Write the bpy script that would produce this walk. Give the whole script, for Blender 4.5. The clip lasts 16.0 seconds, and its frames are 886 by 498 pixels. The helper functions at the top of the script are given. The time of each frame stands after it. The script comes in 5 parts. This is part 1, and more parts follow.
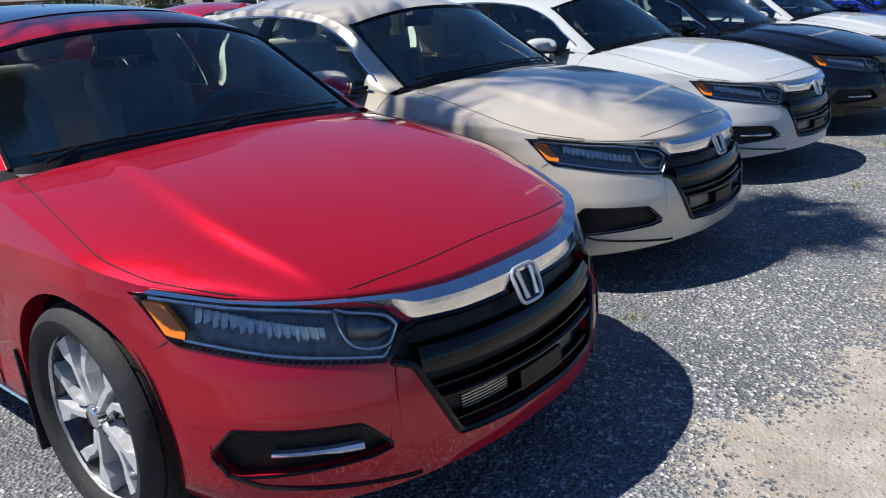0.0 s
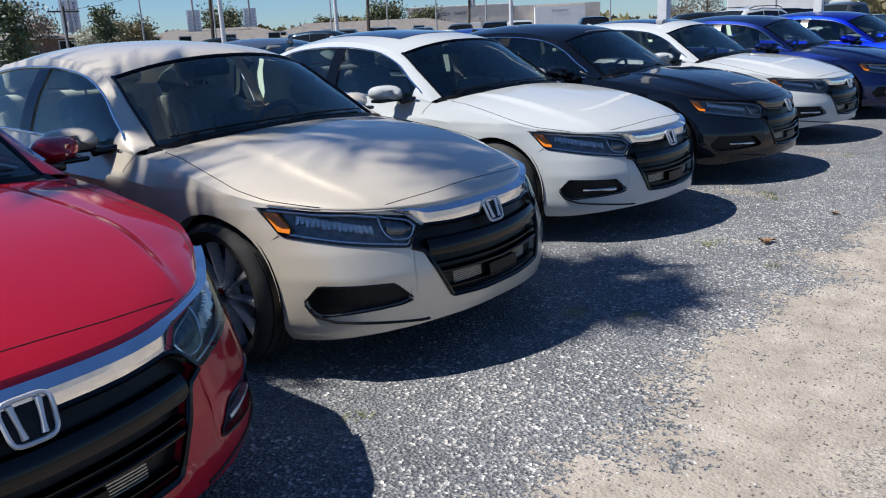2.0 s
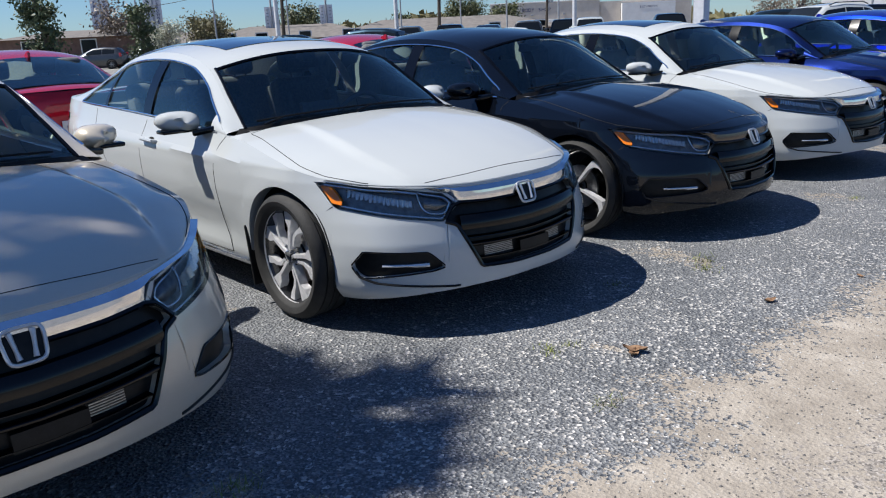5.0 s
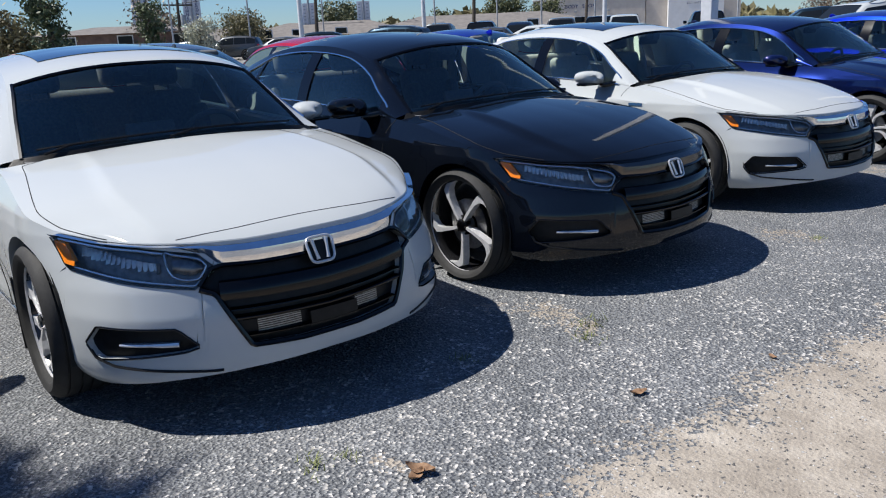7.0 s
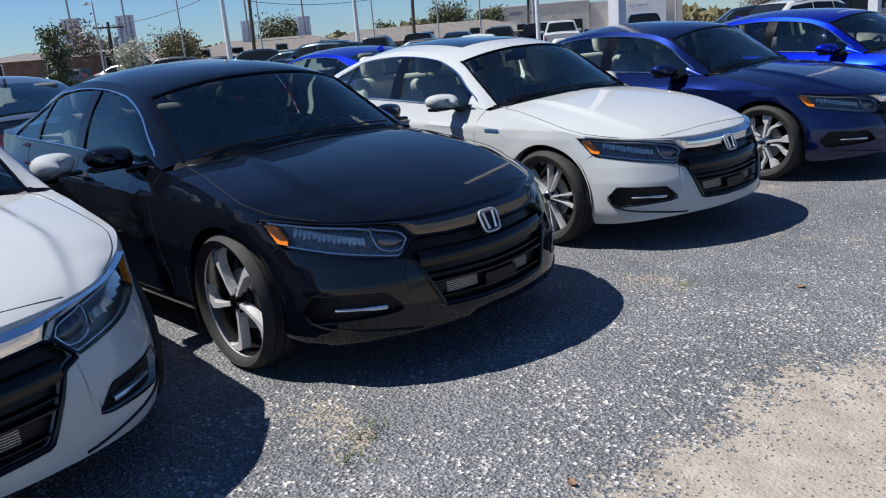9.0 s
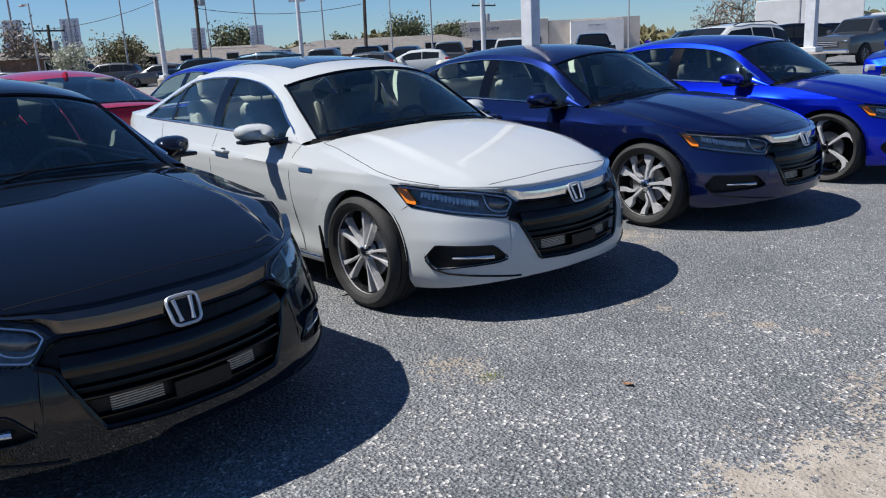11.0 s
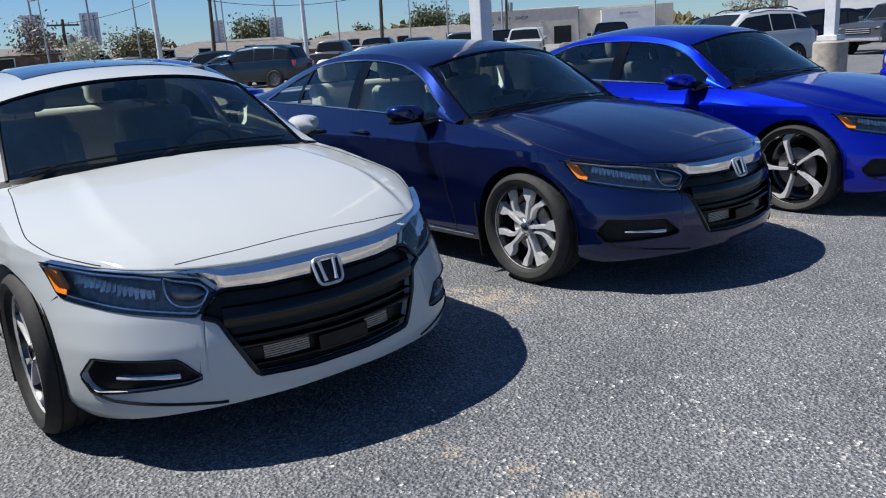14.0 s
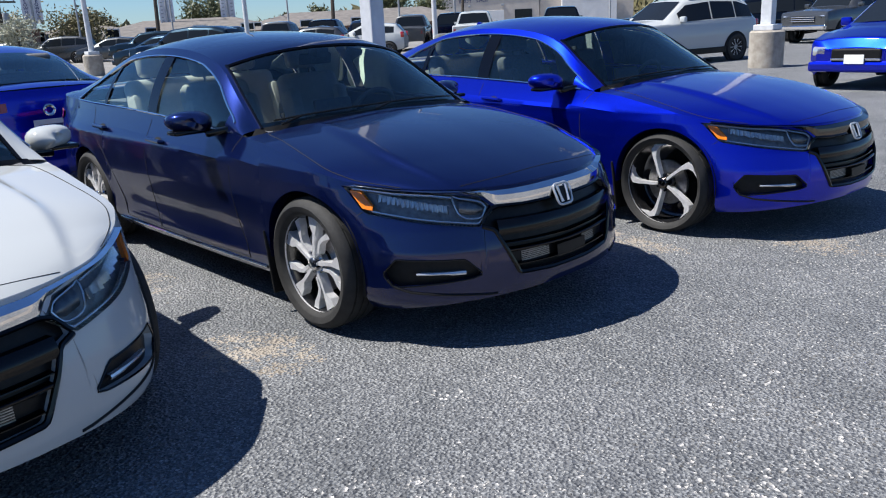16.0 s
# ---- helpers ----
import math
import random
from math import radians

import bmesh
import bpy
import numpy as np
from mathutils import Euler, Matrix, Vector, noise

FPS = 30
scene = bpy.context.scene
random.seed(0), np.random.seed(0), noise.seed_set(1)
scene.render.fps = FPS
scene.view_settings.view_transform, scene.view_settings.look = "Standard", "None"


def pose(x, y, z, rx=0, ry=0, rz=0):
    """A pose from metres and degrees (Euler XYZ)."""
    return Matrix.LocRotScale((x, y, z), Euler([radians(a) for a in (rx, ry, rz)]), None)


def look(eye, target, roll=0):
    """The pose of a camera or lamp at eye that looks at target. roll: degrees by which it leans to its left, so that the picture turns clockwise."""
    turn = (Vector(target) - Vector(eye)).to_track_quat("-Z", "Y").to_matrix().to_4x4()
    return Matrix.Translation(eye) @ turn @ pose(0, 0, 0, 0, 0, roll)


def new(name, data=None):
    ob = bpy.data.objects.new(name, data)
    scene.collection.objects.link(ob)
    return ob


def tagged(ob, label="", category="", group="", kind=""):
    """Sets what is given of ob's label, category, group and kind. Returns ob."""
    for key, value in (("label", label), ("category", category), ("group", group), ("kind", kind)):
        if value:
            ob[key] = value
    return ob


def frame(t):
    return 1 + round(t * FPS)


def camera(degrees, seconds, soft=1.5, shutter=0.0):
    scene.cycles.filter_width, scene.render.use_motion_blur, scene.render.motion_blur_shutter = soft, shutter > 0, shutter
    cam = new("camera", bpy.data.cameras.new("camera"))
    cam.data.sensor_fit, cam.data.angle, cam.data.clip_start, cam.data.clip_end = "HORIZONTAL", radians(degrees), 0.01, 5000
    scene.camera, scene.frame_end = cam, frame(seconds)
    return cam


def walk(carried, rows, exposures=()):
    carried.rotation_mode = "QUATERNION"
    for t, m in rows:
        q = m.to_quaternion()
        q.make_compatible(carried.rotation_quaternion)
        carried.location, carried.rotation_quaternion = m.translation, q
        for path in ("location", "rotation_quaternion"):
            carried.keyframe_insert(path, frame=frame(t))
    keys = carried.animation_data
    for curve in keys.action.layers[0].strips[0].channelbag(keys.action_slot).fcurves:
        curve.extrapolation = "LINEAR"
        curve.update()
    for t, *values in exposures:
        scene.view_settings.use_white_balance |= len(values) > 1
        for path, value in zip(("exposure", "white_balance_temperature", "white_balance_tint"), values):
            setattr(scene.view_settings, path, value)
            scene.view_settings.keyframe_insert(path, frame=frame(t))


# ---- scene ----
cam = camera(58.76, 16.0, soft=1.1)
# seconds, place, yaw to the left of +y, pitch up, roll
ROWS = [
    (0, 2.803, -6.281, 1.417, 42.86, -17.90, -2.65),
    (0.5, 2.946, -6.050, 1.443, 43.79, -17.46, -2.29),
    (1, 3.121, -5.804, 1.427, 43.98, -16.58, -3.14),
    (1.5, 3.212, -5.495, 1.426, 40.95, -16.21, -2.85),
    (2, 3.314, -5.158, 1.417, 42.01, -15.41, -2.82),
    (2.5, 3.426, -4.813, 1.435, 44.11, -15.01, -2.67),
    (3, 3.434, -4.427, 1.436, 43.39, -14.56, -2.43),
    (5.5, 3.499, -2.528, 1.421, 49.33, -15.53, -2.80),
    (6, 3.520, -2.170, 1.439, 50.11, -15.58, -2.65),
    (6.5, 3.545, -1.835, 1.446, 53.29, -15.21, -2.50),
    (7, 3.524, -1.480, 1.445, 51.90, -15.50, -2.62),
    (7.5, 3.518, -1.129, 1.459, 51.21, -15.52, -3.48),
    (8, 3.453, -0.809, 1.453, 51.96, -15.68, -3.21),
    (8.5, 3.376, -0.511, 1.472, 49.82, -15.03, -4.34),
    (9, 3.413, -0.191, 1.464, 49.10, -14.97, -4.81),
    (9.5, 3.422, 0.125, 1.456, 47.93, -15.52, -3.76),
    (10, 3.419, 0.472, 1.469, 45.96, -14.79, -3.38),
    (12.5, 3.235, 2.188, 1.422, 47.10, -13.60, -3.05),
    (13, 3.218, 2.539, 1.433, 47.00, -13.51, -3.94),
    (13.5, 3.226, 2.881, 1.440, 48.97, -13.86, -3.44),
    (14, 3.163, 3.208, 1.435, 48.90, -14.76, -3.66),
    (14.5, 3.124, 3.539, 1.444, 47.93, -14.79, -4.61),
    (15, 3.168, 3.847, 1.466, 49.27, -14.95, -4.19),
    (15.5, 3.178, 4.141, 1.446, 47.95, -15.51, -3.86),
    (16, 3.214, 4.462, 1.458, 46.43, -16.14, -2.98),
]
walk(cam, [(t, pose(x, y, z, 90 + pitch, 0, yaw) @ pose(0, 0, 0, 0, 0, roll)) for t, x, y, z, yaw, pitch, roll in ROWS],
     exposures=((0, 0.56), (3, 0.54), (8, 0.52), (13.5, 0.5), (14.5, 0.54), (15.5, 0.66), (16, 0.72)))

# ---- world and sun ----
world = bpy.data.worlds.new("sky")
scene.world = world
world.use_nodes = True
sky = world.node_tree.nodes.new("ShaderNodeTexSky")
sky.sky_type = "NISHITA"
sky.sun_disc = False
sky.sun_elevation, sky.sun_rotation = radians(58), radians(222)
sky.altitude, sky.air_density, sky.dust_density, sky.ozone_density = 0, 1.0, 0.0, 3.0
world.node_tree.nodes["Background"].inputs[1].default_value = 0.059
clear = world.node_tree.nodes.new("ShaderNodeMix")
clear.data_type, clear.blend_type = "RGBA", "MULTIPLY"
clear.inputs["Factor"].default_value = 1.0
clear.inputs[7].default_value = (0.60, 0.85, 1.22, 1)
world.node_tree.links.new(sky.outputs[0], clear.inputs[6])
world.node_tree.links.new(clear.outputs[2], world.node_tree.nodes["Background"].inputs[0])
sun = new("sun", bpy.data.lights.new("sun", "SUN"))
sun.data.energy, sun.data.angle, sun.data.color = 4.9, radians(0.53), (1.0, 0.97, 0.92)
sun.matrix_world = look((-4.1, -4.5, 9.7), (0, 0, 0))
scene.view_settings.exposure = 0.5

# ---- materials ----
def material(name, color, rough=0.5, metal=0.0, **more):
    m = bpy.data.materials.new(name)
    m.use_nodes = True
    b = m.node_tree.nodes["Principled BSDF"]
    b.inputs["Base Color"].default_value = (*color, 1)
    b.inputs["Roughness"].default_value = rough
    b.inputs["Metallic"].default_value = metal
    for key, value in more.items():
        b.inputs[key.replace("_", " ")].default_value = value
    return m


def node(m, kind, **values):
    n = m.node_tree.nodes.new(kind)
    for key, value in values.items():
        if key in ("operation", "data_type", "blend_type", "feature", "noise_dimensions", "musgrave_type"):
            setattr_plain(n, key, value)
        else:
            n.inputs[key.replace("_", " ")].default_value = value
    return n


def setattr_plain(n, key, value):
    if key == "operation":
        n.operation = value
    elif key == "data_type":
        n.data_type = value
    elif key == "blend_type":
        n.blend_type = value
    elif key == "feature":
        n.feature = value


def wire(m, a, b):
    m.node_tree.links.new(a, b)


def ramp(m, source, stops):
    r = m.node_tree.nodes.new("ShaderNodeValToRGB")
    els = r.color_ramp.elements
    while len(els) < len(stops):
        els.new(0.5)
    for e, (p, c) in zip(els, stops):
        e.position, e.color = p, (*c, 1) if len(c) == 3 else c
    wire(m, source, r.inputs[0])
    return r.outputs[0]


def place(m):
    return m.node_tree.nodes.new("ShaderNodeTexCoord").outputs["Object"]


def mottle(m, scale, low, high, detail=4.0, rough_low=None, rough_high=None, bump=0.0, bump_scale=None):
    """Two-scale colour variation, and bump, on a principled material."""
    b = m.node_tree.nodes["Principled BSDF"]
    co = place(m)
    n = node(m, "ShaderNodeTexNoise", Scale=scale, Detail=detail, Roughness=0.6)
    wire(m, co, n.inputs["Vector"])
    wire(m, ramp(m, n.outputs[0], [(0.3, low), (0.7, high)]), b.inputs["Base Color"])
    if rough_low is not None:
        wire(m, ramp(m, n.outputs[0], [(0.3, (rough_low,) * 3), (0.7, (rough_high,) * 3)]), b.inputs["Roughness"])
    if bump:
        n2 = node(m, "ShaderNodeTexNoise", Scale=bump_scale or scale * 6, Detail=3.0)
        wire(m, co, n2.inputs["Vector"])
        bp = node(m, "ShaderNodeBump", Strength=bump, Distance=0.01)
        wire(m, n2.outputs[0], bp.inputs["Height"])
        wire(m, bp.outputs[0], b.inputs["Normal"])
    return m


def paint(name, color, metal, rough, coat=1.0, flake=0.0, shine=1.5):
    m = material(name, color, rough, metal, Coat_Weight=coat, Coat_Roughness=0.03, Coat_IOR=shine, Specular_IOR_Level=0.0)
    b = m.node_tree.nodes["Principled BSDF"]
    co = place(m)
    dust = node(m, "ShaderNodeTexNoise", Scale=5.0, Detail=5.0)
    wire(m, co, dust.inputs["Vector"])
    wire(m, ramp(m, dust.outputs[0], [(0.35, (0.02,) * 3), (0.75, (0.07,) * 3)]), b.inputs["Coat Roughness"])
    if flake:
        n = node(m, "ShaderNodeTexNoise", Scale=900.0, Detail=0.0)
        wire(m, co, n.inputs["Vector"])
        mix = ramp(m, n.outputs[0], [(0.35, tuple(c * (1 - flake) for c in color)), (0.65, tuple(min(1, c * (1 + flake)) for c in color))])
        wire(m, mix, b.inputs["Base Color"])
    return m


def glass(name, tint, gloss_ior=1.5, rough=0.0):
    m = bpy.data.materials.new(name)
    m.use_nodes = True
    nt = m.node_tree
    nt.nodes.remove(nt.nodes["Principled BSDF"])
    clear = nt.nodes.new("ShaderNodeBsdfTransparent")
    clear.inputs[0].default_value = (*tint, 1)
    shine = nt.nodes.new("ShaderNodeBsdfGlossy")
    shine.inputs["Roughness"].default_value = rough
    shine.inputs["Color"].default_value = (0.86, 1.0, 0.96, 1)
    fres = nt.nodes.new("ShaderNodeFresnel")
    fres.inputs[0].default_value = gloss_ior
    mix = nt.nodes.new("ShaderNodeMixShader")
    wire(m, fres.outputs[0], mix.inputs[0])
    wire(m, clear.outputs[0], mix.inputs[1])
    wire(m, shine.outputs[0], mix.inputs[2])
    wire(m, mix.outputs[0], nt.nodes["Material Output"].inputs[0])
    return m


PAINT_RED = paint("red_metallic_paint", (0.39, 0.008, 0.022), 0.35, 0.36, flake=0.15)
PAINT_TAN = paint("champagne_metallic_paint", (0.60, 0.535, 0.435), 0.3, 0.33, flake=0.12)
PAINT_WHITE = paint("pearl_white_paint", (0.445, 0.465, 0.465), 0.0, 0.3)
PAINT_BLACK = paint("black_paint", (0.0026, 0.0037, 0.0066), 0.0, 0.3, flake=0.3, shine=1.5)
PAINT_NAVY = paint("navy_pearl_paint", (0.004, 0.0095, 0.062), 0.65, 0.30, flake=0.25, shine=1.58)
PAINT_BLUE = paint("vivid_blue_paint", (0.002, 0.013, 0.45), 0.85, 0.30, flake=0.2, shine=1.46)
PAINT_GREY = paint("grey_metallic_paint", (0.08, 0.085, 0.09), 0.6, 0.35, flake=0.2)
PAINT_SILVER = paint("silver_paint", (0.5, 0.5, 0.5), 0.6, 0.35, flake=0.1)
PAINT_MAROON = paint("dark_red_paint", (0.09, 0.008, 0.01), 0.3, 0.35)
PAINT_TEAL = paint("blue_grey_paint", (0.012, 0.024, 0.036), 0.5, 0.35)
CHROME = mottle(material("chrome", (0.8, 0.8, 0.8), 0.08, 1.0), 14, (0.72, 0.72, 0.72), (0.85, 0.85, 0.85), rough_low=0.03, rough_high=0.07)
DARK_CHROME = material("dark_chrome", (0.12, 0.11, 0.10), 0.18, 1.0)
GLOSS_BLACK = material("gloss_black_plastic", (0.002, 0.002, 0.0025), 0.12, 0.0, Specular_IOR_Level=0.35)
BLACK_PLASTIC = mottle(material("black_plastic", (0.02, 0.02, 0.02), 0.4, Specular_IOR_Level=0.22), 30, (0.005, 0.005, 0.0055), (0.012, 0.012, 0.012), bump=0.1)
SATIN_SILVER = material("satin_silver_emblem", (0.62, 0.61, 0.60), 0.38, 0.6)
VOID = material("underbody_black", (0.008, 0.008, 0.008), 0.9)
SEAM = material("panel_gap", (0.01, 0.01, 0.01), 0.9)
RUBBER = mottle(material("tyre_rubber", (0.03, 0.03, 0.03), 0.75), 20, (0.008, 0.008, 0.008), (0.021, 0.0205, 0.02), bump=0.15, bump_scale=150)
ALLOY = mottle(material("machined_alloy", (0.5, 0.5, 0.5), 0.30, 0.35), 40, (0.56, 0.56, 0.57), (0.72, 0.72, 0.73))
HOUSING = mottle(material("lamp_housing", (0.3, 0.3, 0.3), 0.35, 0.5), 40, (0.10, 0.10, 0.10), (0.20, 0.20, 0.20))
ALLOY_GREY = mottle(material("grey_alloy", (0.2, 0.2, 0.2), 0.35, 0.9), 40, (0.12, 0.12, 0.125), (0.22, 0.22, 0.22))
ALLOY_DARK = mottle(material("shaded_alloy", (0.05, 0.05, 0.05), 0.4, 0.6), 40, (0.035, 0.035, 0.036), (0.075, 0.075, 0.075))
ALLOY_BLACK = material("black_alloy", (0.01, 0.01, 0.011), 0.2, 0.0, Coat_Weight=0.5)
STEEL = mottle(material("brake_steel", (0.3, 0.29, 0.28), 0.4, 1.0), 60, (0.25, 0.24, 0.23), (0.4, 0.4, 0.4))
WINDSHIELD = glass("windshield_glass", (0.91, 0.97, 0.95), 1.66)
TINTED = glass("tinted_glass", (0.84, 0.93, 0.90), 1.72)
LENS = glass("headlight_lens", (0.95, 0.96, 0.97), 1.28)
ROOF_GLASS = material("sunroof_glass", (0.006, 0.008, 0.012), 0.05, 0.0, Coat_Weight=1.0)
AMBER = material("amber_reflector", (0.85, 0.22, 0.01), 0.25)
RED_LENS = material("red_tail_lens", (0.4, 0.008, 0.01), 0.15, 0.0, Coat_Weight=1.0)
REFLECTOR = mottle(material("led_reflector", (0.75, 0.77, 0.8), 0.16, 0.7), 60, (0.62, 0.62, 0.62), (0.84, 0.84, 0.84))
CREAM = mottle(material("beige_leather", (0.5, 0.46, 0.4), 0.6), 25, (0.50, 0.48, 0.43), (0.61, 0.59, 0.54), bump=0.15)
DARK_CLOTH = mottle(material("charcoal_cloth", (0.05, 0.05, 0.05), 0.85), 60, (0.10, 0.105, 0.11), (0.17, 0.17, 0.175), bump=0.2)
DASH = mottle(material("dashboard_plastic", (0.05, 0.05, 0.05), 0.6), 50, (0.10, 0.10, 0.102), (0.15, 0.15, 0.15), bump=0.15)
PAPER = material("white_paper", (0.75, 0.75, 0.72), 0.8)

# ---- building helpers ----
MESHES = {}


def mesh_of(key, make):
    """The mesh of that key, made once and shared by all that look alike."""
    if key not in MESHES:
        v, f = make()
        me = bpy.data.meshes.new(key)
        me.from_pydata([tuple(map(float, p)) for p in v], [], f)
        me.update()
        MESHES[key] = me
    return MESHES[key]


def put(name, me, mat, parent=None, m=None, smooth=True, label=""):
    """One mesh object under its thing, with a material of its own."""
    ob = new(name, me)
    if not me.materials:
        me.materials.append(mat)
        if smooth:
            me.shade_smooth()
            me.set_sharp_from_angle(angle=radians(38))
    if me.materials[0] != mat:
        ob.material_slots[0].link = "OBJECT"
        ob.material_slots[0].material = mat
    if parent:
        ob.parent = parent
    if m is not None:
        ob.matrix_local = m
    if label:
        ob["label"] = label
    return ob


def sheet(p, close=False):
    """Vertices and faces of a grid of points (n, m, 3)."""
    p = np.asarray(p, float)
    n, k = p.shape[:2]
    f = []
    for i in range(n if close else n - 1):
        for j in range(k - 1):
            a, b = i * k + j, ((i + 1) % n) * k + j
            f.append((a, b, b + 1, a + 1))
    return p.reshape(-1, 3).tolist(), f


def join(*pieces):
    v, f = [], []
    for pv, pf in pieces:
        o = len(v)
        v += [list(q) for q in pv]
        f += [tuple(i + o for i in q) for q in pf]
    return v, f


def flip(piece):
    v, f = piece
    return [[x, -y, z] for x, y, z in v], [tuple(reversed(q)) for q in f]


def moved(piece, m):
    v, f = piece
    return [list(m @ Vector(q)) for q in v], f


def block(x0, y0, z0, x1, y1, z1, bevel=0.0, seg=2):
    bm = bmesh.new()
    bmesh.ops.create_cube(bm, size=1)
    for q in bm.verts:
        q.co = ((x0 + x1) / 2 + q.co.x * (x1 - x0), (y0 + y1) / 2 + q.co.y * (y1 - y0), (z0 + z1) / 2 + q.co.z * (z1 - z0))
    if bevel:
        bmesh.ops.bevel(bm, geom=bm.edges[:], offset=bevel, segments=seg, affect="EDGES", profile=0.5)
    bm.verts.index_update()
    out = [list(q.co) for q in bm.verts], [tuple(q.index for q in f.verts) for f in bm.faces]
    bm.free()
    return out


def tube(points, r, n=6, close=False):
    """A round bar along a line of points; r may change along it."""
    p = np.asarray(points, float)
    t = np.gradient(p, axis=0)
    if close:
        t = np.roll(p, -1, 0) - np.roll(p, 1, 0)
    t /= np.linalg.norm(t, axis=1)[:, None] + 1e-9
    ref = np.array([0, 0, 1.0]) if np.abs(t[:, 2]).mean() < 0.8 else np.array([1.0, 0, 0])
    a = np.cross(t, ref)
    a /= np.linalg.norm(a, axis=1)[:, None] + 1e-9
    b = np.cross(t, a)
    th = np.linspace(0, 2 * np.pi, n + 1)
    rr = np.broadcast_to(np.asarray(r, float), (len(p),))[:, None, None]
    ring = p[:, None] + rr * (np.cos(th)[None, :, None] * a[:, None] + np.sin(th)[None, :, None] * b[:, None])
    v, f = sheet(ring, close)
    if not close:
        k = n + 1
        f += [tuple(range(n)), tuple(reversed(range((len(p) - 1) * k, (len(p) - 1) * k + n)))]
    return v, f


def lathe(profile, n=32, axis="y"):
    """A turned shape from (radius, place along the axis)."""
    th = np.linspace(0, 2 * np.pi, n, endpoint=False)
    p = np.array(profile, float)
    c, s = np.cos(th)[:, None], np.sin(th)[:, None]
    if axis == "y":
        g = np.stack([p[:, 0] * c, np.broadcast_to(p[:, 1], (n, len(p))), p[:, 0] * s], -1)
    else:
        g = np.stack([p[:, 0] * c, p[:, 0] * s, np.broadcast_to(p[:, 1], (n, len(p)))], -1)
    return sheet(g, True)


def plate(outline, low, high, inset=0.0, axis="y"):
    """A flat piece with thickness from a (u, v) outline; the outer face may be drawn in by inset for a chamfer."""
    o = np.array(outline, float)
    c = o.mean(0)
    d = o - c
    top = c + d * (1 - inset / (np.linalg.norm(d, axis=1)[:, None] + 1e-9))
    def lift(q, h):
        return [(x, h, z) if axis == "y" else (x, z, h) if axis == "z" else (h, x, z) for x, z in q]
    n = len(o)
    v = lift(o, low) + lift(top, high)
    f = [(i, (i + 1) % n, n + (i + 1) % n, n + i) for i in range(n)] + [tuple(range(n, 2 * n)), tuple(reversed(range(n)))]
    return v, f
# ---- sedan shape ----
# local frame: x ahead of the front axle, y to the car's left, z up
PLAN = [(0.905, 0.0), (0.895, 0.2), (0.855, 0.38), (0.78, 0.55), (0.67, 0.70), (0.53, 0.805), (0.36, 0.87), (0.1, 0.905), (-0.3, 0.92),
        (-0.9, 0.93), (-1.6, 0.93), (-2.3, 0.93), (-2.85, 0.925), (-3.2, 0.905), (-3.5, 0.86), (-3.72, 0.76), (-3.86, 0.6), (-3.92, 0.4), (-3.95, 0.2), (-3.96, 0.0)]


def spline(points, n):
    """Catmull-Rom through the points, resampled to n places at even steps."""
    p = np.array(points, float)
    p = np.vstack([2 * p[0] - p[1], p, 2 * p[-1] - p[-2]])
    t = np.linspace(0, 1, 24, endpoint=False)[:, None]
    out = []
    for i in range(1, len(p) - 2):
        a, b, c, d = p[i - 1], p[i], p[i + 1], p[i + 2]
        out.append(0.5 * (2 * b + (c - a) * t + (2 * a - 5 * b + 4 * c - d) * t ** 2 + (3 * b - a - 3 * c + d) * t ** 3))
    q = np.vstack(out + [p[-2:-1]])
    s = np.r_[0, np.cumsum(np.linalg.norm(np.diff(q, axis=0), axis=1))]
    u = np.linspace(0, s[-1], n)
    return np.stack([np.interp(u, s, q[:, k]) for k in range(q.shape[1])], 1), u


mirrored = [(x, -y) for x, y in PLAN[:4]][::-1][:3]
CURVE, ARC = spline([*mirrored, *PLAN], 1200)
START = ARC[np.argmin(np.abs(CURVE[:, 1]) + (CURVE[:, 0] < 0) * 9)]
CURVE, ARC = CURVE[ARC >= START], ARC[ARC >= START] - START
GRAD = np.gradient(CURVE, axis=0)
NORMAL = np.stack([GRAD[:, 1], -GRAD[:, 0]], 1) / np.linalg.norm(GRAD, axis=1)[:, None]

FRONT_Z, FRONT_IN = [0.14, 0.18, 0.22, 0.27, 0.36, 0.46, 0.56, 0.66, 0.74, 0.8], [0.13, 0.05, 0.015, 0.004, 0.0, 0.008, 0.035, 0.075, 0.12, 0.17]
SIDE_Z, SIDE_IN = [0.14, 0.2, 0.26, 0.36, 0.48, 0.62, 0.74, 0.8, 0.84, 0.9, 0.96, 1.02], [0.1, 0.07, 0.03, 0.028, 0.016, 0.004, 0.004, 0.012, 0.03, 0.06, 0.085, 0.105]
REAR_Z, REAR_IN = [0.2, 0.3, 0.42, 0.55, 0.7, 0.85, 0.98, 1.05, 1.1], [0.1, 0.03, 0.0, 0.005, 0.03, 0.035, 0.05, 0.08, 0.14]
TOP_A, TOP_Z = [0, 0.3, 0.5, 0.75, 0.95, 1.2, 1.45, 1.85, 2.2, 2.6, 3.5, 4.3, 4.75, 5.2, 5.7], [0.72, 0.719, 0.724, 0.734, 0.744, 0.768, 0.825, 0.9, 0.935, 0.95, 0.985, 1.01, 1.03, 1.05, 1.05]


def blend(x, lo, hi):
    t = np.clip((x - lo) / (hi - lo), 0, 1)
    return t * t * (3 - 2 * t)


